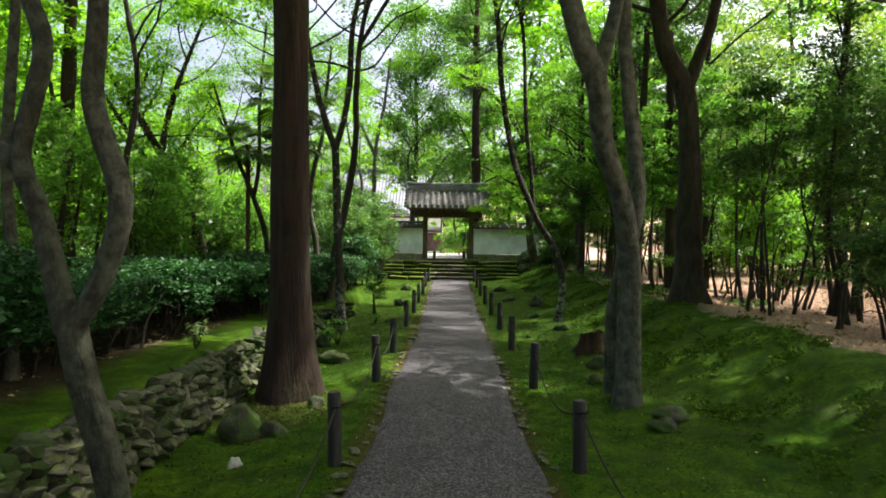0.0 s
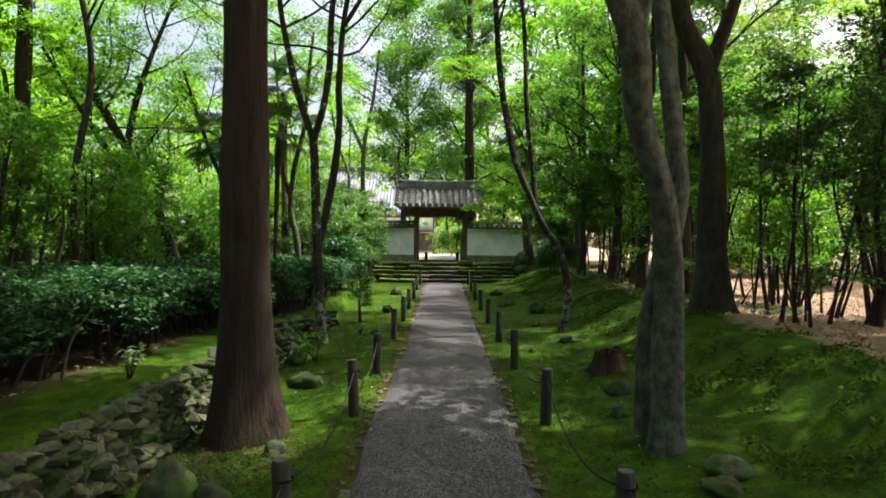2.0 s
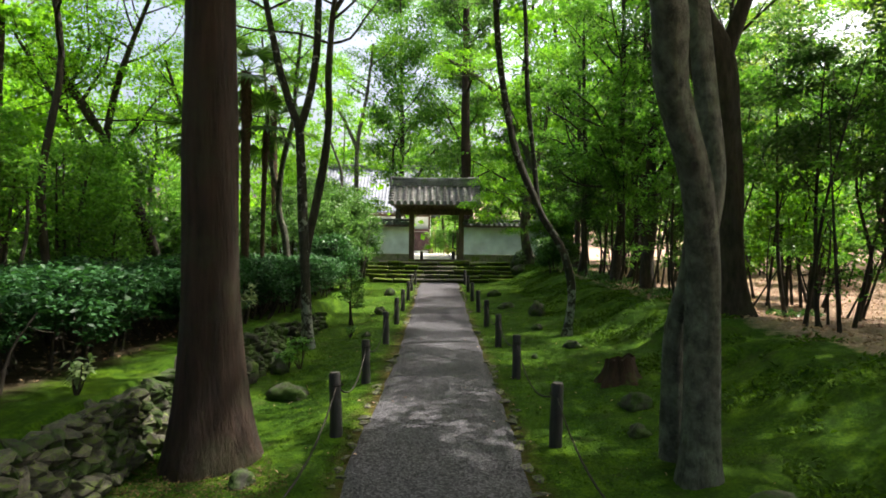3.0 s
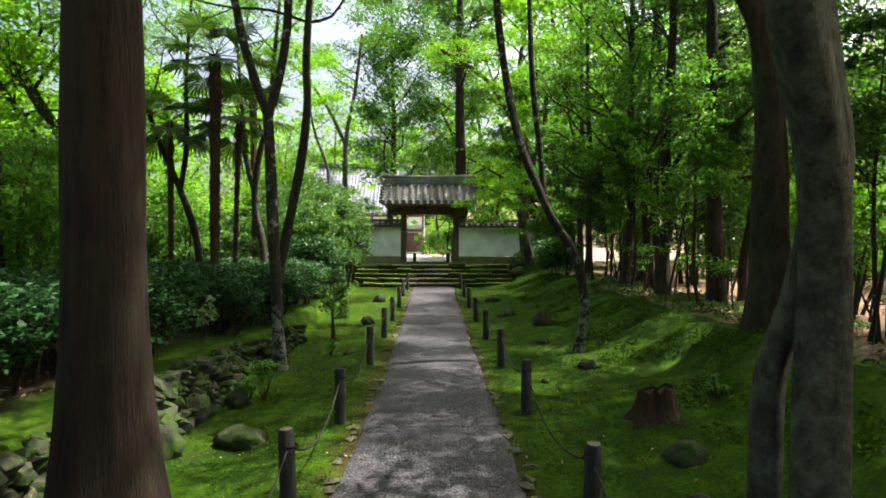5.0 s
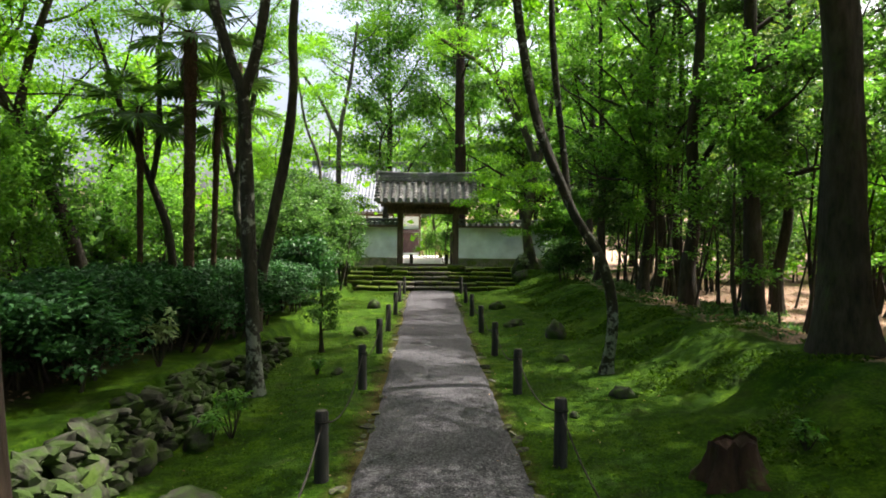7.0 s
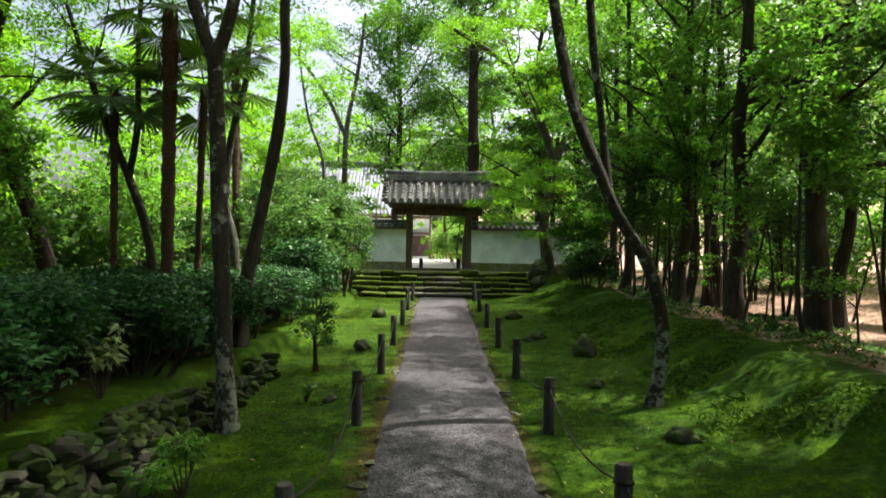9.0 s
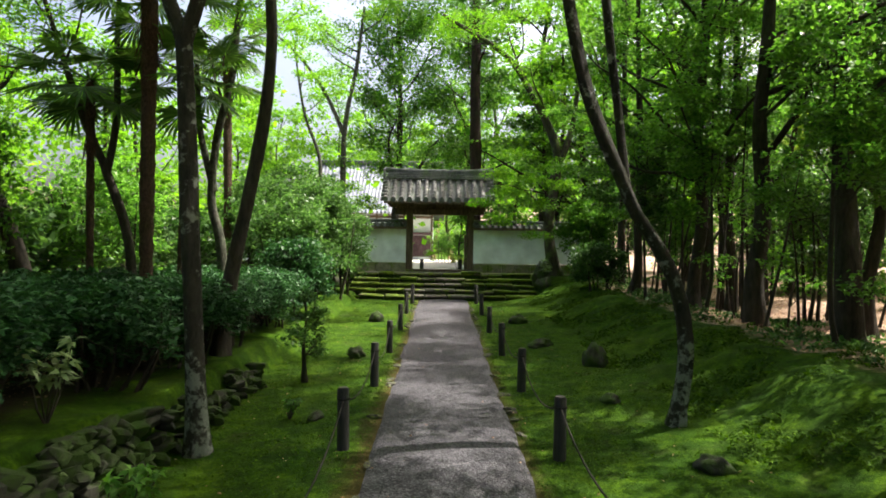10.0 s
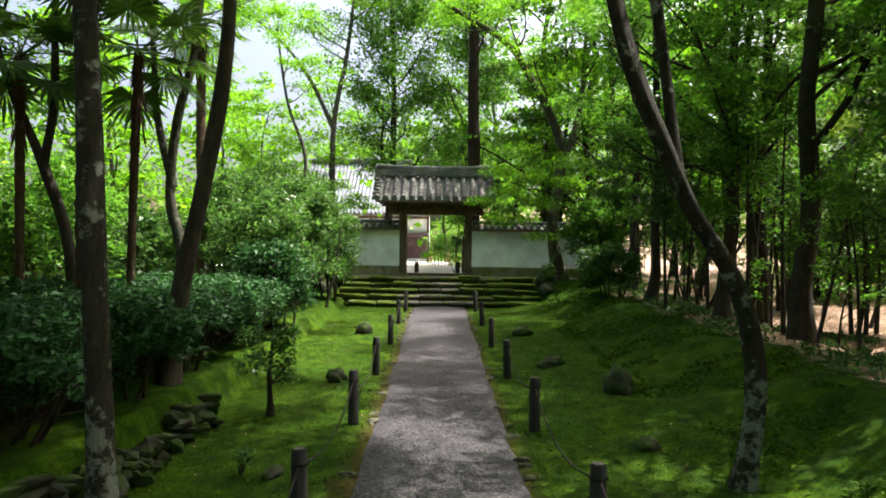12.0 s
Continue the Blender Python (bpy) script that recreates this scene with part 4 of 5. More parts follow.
tree("maple_tree", "dark leaning maple trunk rising from the hedge", "tree",
     [([B(-3.6, 18.6), (-3.45, 18.6, 1.6), (-3.16, 18.6, 3.0), (-2.92, 18.6, 4.3), (-2.82, 18.6, 5.5), (-2.84, 18.6, 6.8), (-2.6, 18.6, 9.0), (-1.8, 18.8, 11.5), (-1.4, 18.9, 13.5)], 0.13, 0.04),
      # limb added above the view to throw shade on lawn and wall
      ([(-2.7, 18.6, 8.2), (-1.2, 19.0, 10.6), (0.9, 19.8, 11.8), (2.6, 20.6, 12.2)], 0.07, 0.03)],
     M_DARKBARK, M_LEAF_MAPLE, 35, limb_min=7.0, limbs=18, limb_len=4.2, limb_from=0.4, twigs=2, count=130, clump=0.75, leaf_size=0.12)
tree("maple_tree", "crooked maple with light smooth bark", "tree",
     [([B(-4.55, 21.6), (-4.7, 21.6, 2.2), (-4.9, 21.6, 3.1), (-4.8, 21.6, 4.5), (-4.5, 21.6, 5.8), (-4.4, 21.6, 7.0), (-4.2, 21.6, 9.0)], 0.115, 0.045),
      ([(-4.85, 21.6, 3.3), (-5.2, 21.7, 4.6), (-5.3, 21.7, 6.0), (-5.5, 21.7, 8.5)], 0.08, 0.03)],
     M_LICHEN, M_LEAF_MAPLE, 36, limb_min=4.8, limbs=6, limb_len=2.6, limb_from=0.55, count=80)
tree("maple_tree", "forked dark maple behind the hedge", "tree",
     [([B(-6.0, 20.5), (-6.13, 20.5, 2.2), (-6.6, 20.5, 3.6), (-7.2, 20.5, 5.0), (-8.0, 20.5, 7.4)], 0.115, 0.04),
      ([(-6.58, 20.5, 3.5), (-6.4, 20.5, 4.7), (-6.4, 20.5, 6.7), (-6.2, 20.5, 9.5)], 0.075, 0.03)],
     M_DARKBARK, M_LEAF_MAPLE, 37, limb_min=4.8, limbs=7, limb_len=3.0, limb_from=0.5, count=90, clump=0.65)
tree("maple_tree", "strongly leaning forked maple with wide limbs", "tree",
     [([B(-8.0, 20.6), (-8.54, 20.6, 2.3), (-9.4, 20.6, 4.2), (-10.1, 20.6, 5.5), (-11.0, 20.6, 6.9), (-12.5, 20.6, 9.0)], 0.2, 0.06),
      ([(-9.8, 20.6, 5.0), (-9.5, 20.6, 6.5), (-9.0, 20.6, 8.0), (-8.1, 20.6, 10.2)], 0.12, 0.04),
      ([(-9.0, 20.6, 3.4), (-9.9, 20.4, 4.4), (-11.0, 20.3, 6.0), (-12.2, 20.2, 8.0)], 0.11, 0.04)],
     M_DARKBARK, M_LEAF_MAPLE, 38, limbs=8, limb_len=3.6, limb_from=0.45, count=100, clump=0.8, leaf_size=0.1)
tree("maple_tree", "maple leaning over the path with bent trunk", "tree",
     [([B(2.95, 15.65), (3.05, 15.62, 0.9), (2.95, 15.55, 1.6), (2.72, 15.5, 2.13), (2.4, 15.5, 2.6), (2.17, 15.5, 3.1), (1.9, 15.5, 3.7), (1.68, 15.5, 4.4), (1.4, 15.5, 6.0), (1.2, 15.6, 8.3), (0.6, 15.6, 10), (0.2, 15.8, 12)], 0.088, 0.045),
      # upper end of this stem and the next limb added to shade the lawn
      ([(2.26, 15.5, 2.9), (2.2, 15.65, 3.8), (2.05, 15.8, 5.4), (1.95, 16.2, 8.0), (1.6, 18.2, 10.4), (1.2, 21.0, 11.8)], 0.06, 0.02),
      ([(1.2, 15.6, 8.3), (1.9, 16.2, 9.2), (3.0, 17.2, 9.9), (4.2, 18.6, 10.4)], 0.05, 0.02)],
     M_CRUSTBARK, M_LEAF_MAPLE, 39, limb_min=6.6, limbs=16, limb_len=4.0, limb_from=0.4, twigs=2, count=125, lumps=0.17, flare=1.6, clump=0.7, leaf_size=0.12,
     # leaf sprays added above the view to block sun from the left lawn
     spray=[((2.2, 17.2, 9.6), 1.6, 800), ((3.2, 18.2, 10.2), 1.6, 800), ((1.6, 18.6, 9.9), 1.5, 750), ((2.5, 19.6, 10.7), 1.5, 750)])
tree("broadleaf_tree", "large old dark tree with shaggy root flare", "tree",
     [([B(5.6, 13.7), (5.57, 13.7, 1.4), (5.56, 13.7, 3.0), (5.5, 13.7, 4.6), (5.35, 13.7, 5.7), (4.9, 13.7, 6.7), (4.7, 13.7, 8.5), (4.6, 13.7, 12)], 0.28, 0.1),
      ([(5.4, 13.7, 5.5), (5.75, 13.7, 6.5), (6.05, 13.7, 7.5), (6.6, 13.6, 11)], 0.15, 0.06)],
     M_DARKBARK, M_LEAF_DEEP, 40, limb_min=6.6, limbs=8, limb_len=3.0, limb_from=0.45, count=80, flare=1.75, segs=18, lumps=0.13, clump=0.7, leaf_size=0.11)
for k, (x, y, r, h, dx, dy) in enumerate([(6.42, 20.6, 0.18, 12, 0.02, 0.0), (6.9, 18.5, 0.2, 12, -0.03, 0.01), (6.06, 22.9, 0.15, 11, 0.03, 0.0), (5.6, 26.0, 0.13, 11, 0.02, 0.02),
                                          (7.6, 24.2, 0.14, 12, -0.02, 0), (8.4, 20.2, 0.13, 12, 0.02, 0), (6.2, 29.5, 0.14, 12, 0, 0), (8.8, 13.6, 0.12, 11, 0.04, 0.0), (7.9, 27.0, 0.16, 13, 0.01, 0)]):
    gg = np.random.default_rng(100 + k)
    tree("broadleaf_tree", "slim dark evergreen trunk on the mossy bank", "tree",
         [([B(x, y)] + [(x + dx * z + gg.normal() * 0.07, y + dy * z + gg.normal() * 0.07, z) for z in (1.6, 3.0, 4.8, 7.0, h)], r, r * 0.35)],
         M_DARKBARK, M_LEAF_MID if k in (2, 3, 4, 6) else M_LEAF_DEEP, 60 + k, limbs=15 if k < 3 else 14, limb_len=3.7 if k < 3 else 2.6, limb_from=0.24, count=62 if k < 3 else 56, clump=0.62, leaf_size=0.125, group="trees on the bank")
# crooked tree at the end of the east wall, with a limb over the gate
tree("maple_tree", "crooked maple whose dark limb reaches over the gate", "tree",
     [([B(4.75, 33.7), (4.44, 33.7, 3.2), (4.76, 33.7, 6.1), (3.45, 33.7, 8.9), (2.4, 33.7, 10.2), (0, 33.7, 11.7)], 0.24, 0.07),
      ([(4.6, 33.7, 5.0), (5.4, 33.6, 7.5), (5.6, 33.5, 11)], 0.16, 0.05),
      ([(4.45, 33.6, 3.0), (3.9, 33.0, 4.0), (3.0, 32.2, 4.5), (2.0, 31.6, 4.6)], 0.06, 0.015)],
     M_BARK, M_LEAF_MAPLE, 41, limb_min=6.5, limbs=7, limb_len=2.8, limb_from=0.45, count=80, clump=0.7, leaf_size=0.1,
     spray=[((1.6, 31.5, 3.9), 0.7, 400), ((2.5, 31.6, 4.3), 0.88, 540), ((3.5, 31.8, 4.8), 0.88, 540), ((2.1, 31.4, 3.2), 0.66, 360), ((3.0, 31.7, 3.3), 0.77, 396), ((2.9, 32, 5.8), 0.88, 468), ((3.9, 32, 3.9), 0.88, 468),
            ((4.4, 32, 5.4), 0.99, 504), ((2.2, 31.8, 5.0), 0.77, 432), ((3.6, 31.6, 2.7), 0.66, 288), ((4.6, 31.5, 4.6), 0.88, 432)])
tree("maple_tree", "pale forked maple standing behind the garden wall", "tree",
     [([B(-4.4, 36.4), (-4.45, 36.4, 4.6), (-4.4, 36.4, 7.6), (-3.9, 36.4, 10.3), (-3.6, 36.4, 13)], 0.17, 0.06),
      ([(-4.42, 36.4, 7.2), (-5.4, 36.4, 9.2), (-6.6, 36.4, 10.8), (-8, 36.4, 12)], 0.11, 0.03)],
     M_LICHEN, M_LEAF_MAPLE, 42, limbs=5, limb_len=2.6, limb_from=0.72, count=60, clump=0.6, leaf_size=0.12,
     spray=[((-4.3, 36.6, 4.9), 0.9, 520), ((-3.5, 36.8, 4.4), 0.7, 260), ((-5.4, 36.6, 5.2), 1.0, 620), ((-6.6, 36.7, 4.6), 1.1, 340), ((-3.4, 37, 6.4), 0.8, 300), ((-3.0, 36.8, 4.0), 0.6, 260), ((-3.7, 36.7, 4.1), 0.7, 330), ((-4.6, 36.7, 6.0), 0.9, 380), ((-7.6, 36.8, 5.6), 1.1, 340), ((-6.2, 36.7, 6.6), 1.2, 380), ((-7.4, 36.8, 7.2), 1.2, 380), ((-5.0, 36.6, 6.9), 0.9, 200)])
tree("maple_tree", "thin pale crooked tree before the garden wall", "tree",
     [([B(-4.5, 30.8), (-4.5, 30.8, 3), (-4.4, 30.8, 5.2), (-5.0, 30.8, 7.0), (-5.4, 30.8, 9.5)], 0.1, 0.03)],
     M_LICHEN, M_LEAF_MAPLE, 43, limbs=4, limb_len=1.8, limb_from=0.7, count=50, leaf_size=0.11)
tree("cedar_tree", "tall cedar rising behind the gate roof", "tree",
     [([B(1.7, 38.5), (1.65, 38.5, 6), (1.6, 38.5, 12), (1.6, 38.5, 24)], 0.33, 0.1)],
     M_CEDAR, M_LEAF_DEEP, 44, limbs=20, limb_len=3.2, limb_from=0.4, count=60, clump=0.7, leaf_size=0.16, segs=14)
tree("cedar_tree", "cedar with dark red trunk behind the hedge", "tree",
     [([B(-12.4, 19.6), (-12.4, 19.6, 5), (-12.3, 19.6, 12), (-12.3, 19.6, 20)], 0.27, 0.1)],
     M_CEDAR, M_LEAF_DEEP, 45, limbs=10, limb_len=2.6, limb_from=0.45, count=60, clump=0.7, leaf_size=0.15, segs=14)
tree("maple_tree", "thin pale lichened stem above the stone wall", "tree",
     [([B(-4.75, 6.3), (-4.72, 6.3, 1.6), (-4.8, 6.3, 3.0), (-4.7, 6.3, 5.0), (-4.6, 6.2, 9.0)], 0.075, 0.03)],
     M_LICHEN, M_LEAF_MAPLE, 47, limb_min=6.0, limbs=8, limb_len=2.6, limb_from=0.6, count=80, leaf_size=0.11)
# small evergreen in the moss
tree("young_evergreen", "young evergreen with thin stem beside the path", "sapling",
     [([B(-2.2, 18.7), (-2.23, 18.7, 0.5), (-2.2, 18.75, 0.9), (-2.25, 18.7, 1.45)], 0.045, 0.01)],
     M_DARKBARK, M_LEAF_DEEP, 46, limbs=9, limb_len=0.5, limb_from=0.35, twigs=2, clump=0.2, count=26, flat=0.5, leaf_size=0.08)


# ---- windmill palms ----
def fan_palm(x, y, h, seed, r=0.13, fans=15, lean=0.0):
    gen = np.random.default_rng(seed)
    z = gz(x, y)
    p = empty("windmill_palm", (x, y, z), "windmill palm with shaggy dark trunk and fan leaves", "palm", "palms behind the hedge")
    c, t = curve_pts([(0, 0, -0.2), (lean * 0.2, 0, h * 0.3), (lean * 0.6, 0, h * 0.7), (lean, 0, h)], 0.12)
    rr = r * (0.85 + 0.25 * t) * (1 + 0.1 * np.sin(np.arange(len(c)) * 2.1))
    raw("trunk", *tube(c, rr, 12, 0.08, seed), M_PALMBARK, p, soft=True)
    hairs = [tube([(lean + math.cos(a) * r, math.sin(a) * r, h - 0.1 - q), (lean + math.cos(a) * r * 2.0, math.sin(a) * r * 2.0, h - 0.5 - q)], [0.012, 0.004], 4) for a, q in zip(gen.random(40) * 6.283, gen.random(40) * 1.2)]
    tagged(raw("leaf_stub", *joined(hairs), M_PALMBARK, p), kind="stuff")
    for i in range(fans):
        az = i * 2.399 + gen.normal() * 0.2
        el = 0.9 - 1.5 * (i / fans) + gen.normal() * 0.1
        d = np.array([math.cos(az) * math.cos(el), math.sin(az) * math.cos(el), math.sin(el)])
        top = np.array([lean, 0, h])
        q, dd = limb_run(top, d, 0.75 + 0.25 * gen.random(), gen, -0.07, 0.03, 4)
        fan = [tube(q, [0.016, 0.014, 0.012, 0.01, 0.01], 4)]
        side = np.cross(dd, [0, 0, 1.0])
        side /= np.linalg.norm(side) + 1e-9
        v, f, o = list(fan[0][0]), [tuple(a) for a in fan[0][1]], len(fan[0][0])
        for a in np.linspace(-2.2, 2.2, 25):
            w = dd * math.cos(a) + side * math.sin(a)
            ln = 0.74 * (0.8 + 0.2 * math.cos(a)) * (0.9 + 0.2 * gen.random())
            e = q[-1]
            nrm = np.cross(w, np.cross(dd, side))
            nrm /= np.linalg.norm(nrm) + 1e-9
            m1 = e + w * ln * 0.62 + np.array([0, 0, -0.02])
            m2 = e + w * ln + np.array([0, 0, -0.05 - 0.14 * gen.random()])
            v += [e, m1 + nrm * 0.036, m2, m1 - nrm * 0.036]
            f.append((o, o + 1, o + 2, o + 3))
            o += 4
        raw("fan_leaf", v, f, M_LEAF_PALM, p)
    return p


for k, (x, y, h, r) in enumerate([(-5.3, 19.5, 6.5, 0.13), (-5.15, 20.6, 5.2, 0.07), (-6.64, 27.7, 8.0, 0.13), (-6.55, 19.9, 4.9, 0.07)]):
    fan_palm(x, y, h, 200 + k, r, lean=0.12 * math.sin(k * 2.0))


# ---- shrubs and hedge ----
def shrub(name, label, category, at, spread_xy, height, leaf, seed, stems=9, clumps=60, count=70, leaf_size=0.07, bare=0.35, clump=0.22, group="", wide=0.24):
    """Several thin stems that carry leafy clumps over an uneven dome; the lowest part stays bare."""
    gen = np.random.default_rng(seed)
    s = empty(name, at, label, category, group)
    sx, sy = spread_xy
    sticks, tops = [], []
    for i in range(stems):
        a, b = gen.random() * 6.283, gen.random() ** 0.5
        foot = np.array([0.55 * sx * b * math.cos(a), 0.55 * sy * b * math.sin(a), -0.08])
        tip = np.array([0.85 * sx * b * math.cos(a + 0.3), 0.85 * sy * b * math.sin(a + 0.3), height * (0.75 + 0.2 * gen.random()) * (1 - 0.25 * b * b)])
        mid = (foot + tip) / 2 + gen.normal(size=3) * 0.1 * min(sx, sy)
        c, t = curve_pts([foot, mid, tip], 0.18)
        sticks.append(tube(c, (0.012 + 0.01 * height) * (1 - 0.7 * t), 5, 0.08))
        for m in range(3):
            q, _ = limb_run(c[int(len(c) * (0.4 + 0.18 * m))], gen.normal(size=3) + np.array([0, 0, 0.5]), 0.35 * height, gen, 0.1, 0.3, 3)
            sticks.append(tube(q, np.linspace(0.012, 0.004, len(q)), 4))
    tagged(raw("stem", *joined(sticks), M_DARKBARK, s, soft=True), kind="stuff")
    n = clumps
    a, b = gen.random(n) * 6.283, gen.random(n) ** 0.5
    dome = height * (1 - 0.22 * b ** 3)
    z = bare * height + (dome - bare * height) * gen.random(n) ** 0.55
    k = 0.75 + 0.3 * np.sin(3 * a + seed) * 0.5 + 0.2 * gen.random(n)
    cen = np.stack([sx * b * k * np.cos(a), sy * b * k * np.sin(a), z - clump * 0.3], 1)
    v, f = cloud(cen, clump * (0.7 + 0.7 * gen.random(n)), count, 0.6, leaf_size, wide, gen, 0.7)
    tagged(raw("foliage", v, f, leaf, s), kind="stuff")
    return s


hedges = [shrub("hedge_shrub", "dense dark green hedge shrub on bare thin stems", "shrub", (0, 0, 0), (1.1, 0.95), 1.75, M_LEAF_HEDGE, 300 + k, 9, *((115, 47, 0.1) if k < 3 else (70, 36, 0.14)), 0.28, 0.23, "hedge behind the stone wall") for k in range(5)]
g = np.random.default_rng(21)
spots = []
for row, x in enumerate((-4.72, -6.1)):
    y = 3.0 + 0.5 * row
    while y < 25:
        spots.append((x + g.normal() * 0.15 + 0.25 * float(smooth(17, 25, y)), y, row))
        y += 1.2 + 0.25 * g.random()
for x, y in ((-4.1, 15.9), (-3.95, 17.6), (-4.0, 19.4), (-3.9, 21.0), (-3.8, 22.6), (-4.2, 24.0), (-4.2, 12.6)):
    spots.append((x, y, 0))
used = set()
for i, (x, y, row) in enumerate(spots):
    z = gz(x, y)
    s = 0.92 + 0.14 * g.random()
    top = (1.98 - 0.08 * float(smooth(12, 24, y)) - z) / 1.75
    m = pose(x, y, z, 0, 0, g.random() * 360) @ Matrix.Diagonal((s, s, top * (0.96 + 0.08 * g.random()), 1))
    k = i % 3 if row == 0 else 3 + i % 2
    if k in used:
        copy_thing(hedges[k], m)
    else:
        hedges[k].matrix_basis = m
        used.add(k)

# evergreen shrubs beside the steps and along the bank
BUSHES = [(-4.2, 26.0, 1.3, 1.3, 3.3, M_LEAF_DEEP), (-4.0, 28.4, 1.5, 1.2, 3.9, M_LEAF_DEEP), (-3.5, 30.3, 0.9, 0.8, 3.3, M_LEAF_DEEP), (-5.6, 31.6, 1.4, 1.1, 4.6, M_LEAF_DEEP), (-8.6, 10.5, 1.5, 1.5, 4.4, M_LEAF_MID), (-8.9, 13.6, 1.6, 1.5, 4.8, M_LEAF_MID), (-8.4, 16.8, 1.5, 1.5, 4.2, M_LEAF_MID), (-9.4, 19.5, 1.7, 1.6, 5.0, M_LEAF_MID), (-8.2, 23.4, 1.5, 1.4, 4.0, M_LEAF_MID), (-5.6, 28.0, 1.5, 1.4, 4.0, M_LEAF_DEEP), (-6.6, 31.5, 1.8, 1.4, 3.4, M_LEAF_MID), (-3.6, 24.2, 0.9, 0.9, 2.0, M_LEAF_HEDGE),
          (6.9, 32.8, 1.5, 1.3, 4.0, M_LEAF_DEEP), (5.6, 32.0, 1.1, 0.9, 3.0, M_LEAF_MID), (8.4, 29.8, 1.3, 1.2, 3.0, M_LEAF_MID), (11.0, 21.0, 1.4, 1.3, 3.2, M_LEAF_MID), (4.9, 27.4, 0.8, 0.8, 1.5, M_LEAF_DEEP), (8.6, 11.6, 1.7, 1.6, 5.2, M_LEAF_DEEP), (7.6, 9.2, 1.2, 1.2, 2.2, M_LEAF_DEEP),
          (10.4, 14.5, 1.9, 1.6, 6.0, M_LEAF_DEEP), (9.4, 18.2, 1.3, 1.2, 3.6, M_LEAF_MAPLE), (9.0, 22.4, 1.3, 1.2, 3.8, M_LEAF_DEEP), (10, 26.5, 1.5, 1.3, 4.2, M_LEAF_DEEP)]
for k, (x, y, a, b, h, lf) in enumerate(BUSHES):
    shrub("evergreen_shrub", "tall leafy evergreen shrub under the trees", "shrub", (x, y, gz(x, y)), (a, b), h, lf, 400 + k, 8, int(36 + 22 * h), 60, 0.12, 0.22 if x < 0 else 0.3, 0.34, "evergreen shrubs")

UNDER = [shrub("undergrowth_shrub", "light green undergrowth shrub in the woods", "shrub", (0, 0, 0), (1.7, 1.7), 3.0, (M_LEAF_MAPLE, M_LEAF_MID, M_LEAF_DEEP)[k], 450 + k, 3, 80, 29, 0.23, 0.08, 0.5, "woodland undergrowth", 0.28) for k in range(3)]
g = np.random.default_rng(27)
for i in range(38):
    if i < 24:
        x, y = -8.6 - 11 * g.random(), 7 + 33 * g.random()
    elif i < 34:
        x, y = 12.5 + 11 * g.random(), 12 + 30 * g.random()
    else:
        x, y = -11 + (i - 34) * 1.4, 37.5 + g.random()
    m = pose(x, y, gz(x, y), 0, 0, g.random() * 360) @ Matrix.Diagonal((1, 1, 0.75 + 0.6 * g.random(), 1))
    if i < 3:
        UNDER[i].matrix_basis = m
    else:
        copy_thing(UNDER[2 if x < 0 else (0, 0, 1)[i % 3]], m)

# leafy young trees on the bank
for k, (x, y, h) in enumerate([(7.1, 13.4, 5.5), (7.5, 15.2, 6), (6.0, 17.4, 5), (7.4, 19.6, 6), (5.9, 21.8, 5.5), (7.0, 23.6, 6.5), (5.5, 24.6, 5), (6.6, 27.0, 6), (8.8, 14.8, 6), (8.4, 25.4, 6.5), (8.2, 18.4, 6)]):
    gg = np.random.default_rng(150 + k)
    tree("young_evergreen", "slender leafy young evergreen on the bank", "tree", [([B(x, y)] + [(x + gg.normal() * 0.12, y + gg.normal() * 0.12, z) for z in (h * 0.3, h * 0.6, h)], 0.045, 0.012)],
         M_DARKBARK, M_LEAF_MID if k % 3 else M_LEAF_DEEP, 160 + k, limbs=11, limb_len=1.5, limb_from=0.42, twigs=3, clump=0.38, count=60, flat=0.45, leaf_size=0.11, group="young trees on the bank", flare=1.2)

# saplings and bare stems along the bank
g = np.random.default_rng(22)
for k in range(46):
    x, y = 6.3 + 3.8 * g.random() ** 1.4, 9.5 + 20 * g.random()
    h = 1.2 + 4.2 * g.random()
    z = gz(x, y)
    lean = g.normal(size=2) * 0.26
    tree("sapling", "thin dark sapling with few leaves on the bank", "sapling", [([(x, y, z), (x + lean[0] * h * 0.4 + g.normal() * 0.05, y + lean[1] * h * 0.4, z + h * 0.5), (x + lean[0] * h, y + lean[1] * h, z + h)], 0.014 + 0.006 * h, 0.006)],
         M_DARKBARK, M_LEAF_MID, 500 + k, limbs=3, limb_len=0.9, limb_from=0.45, twigs=2, clump=0.25, count=16, flat=0.4, leaf_size=0.09, group="saplings on the bank", flare=1.2)


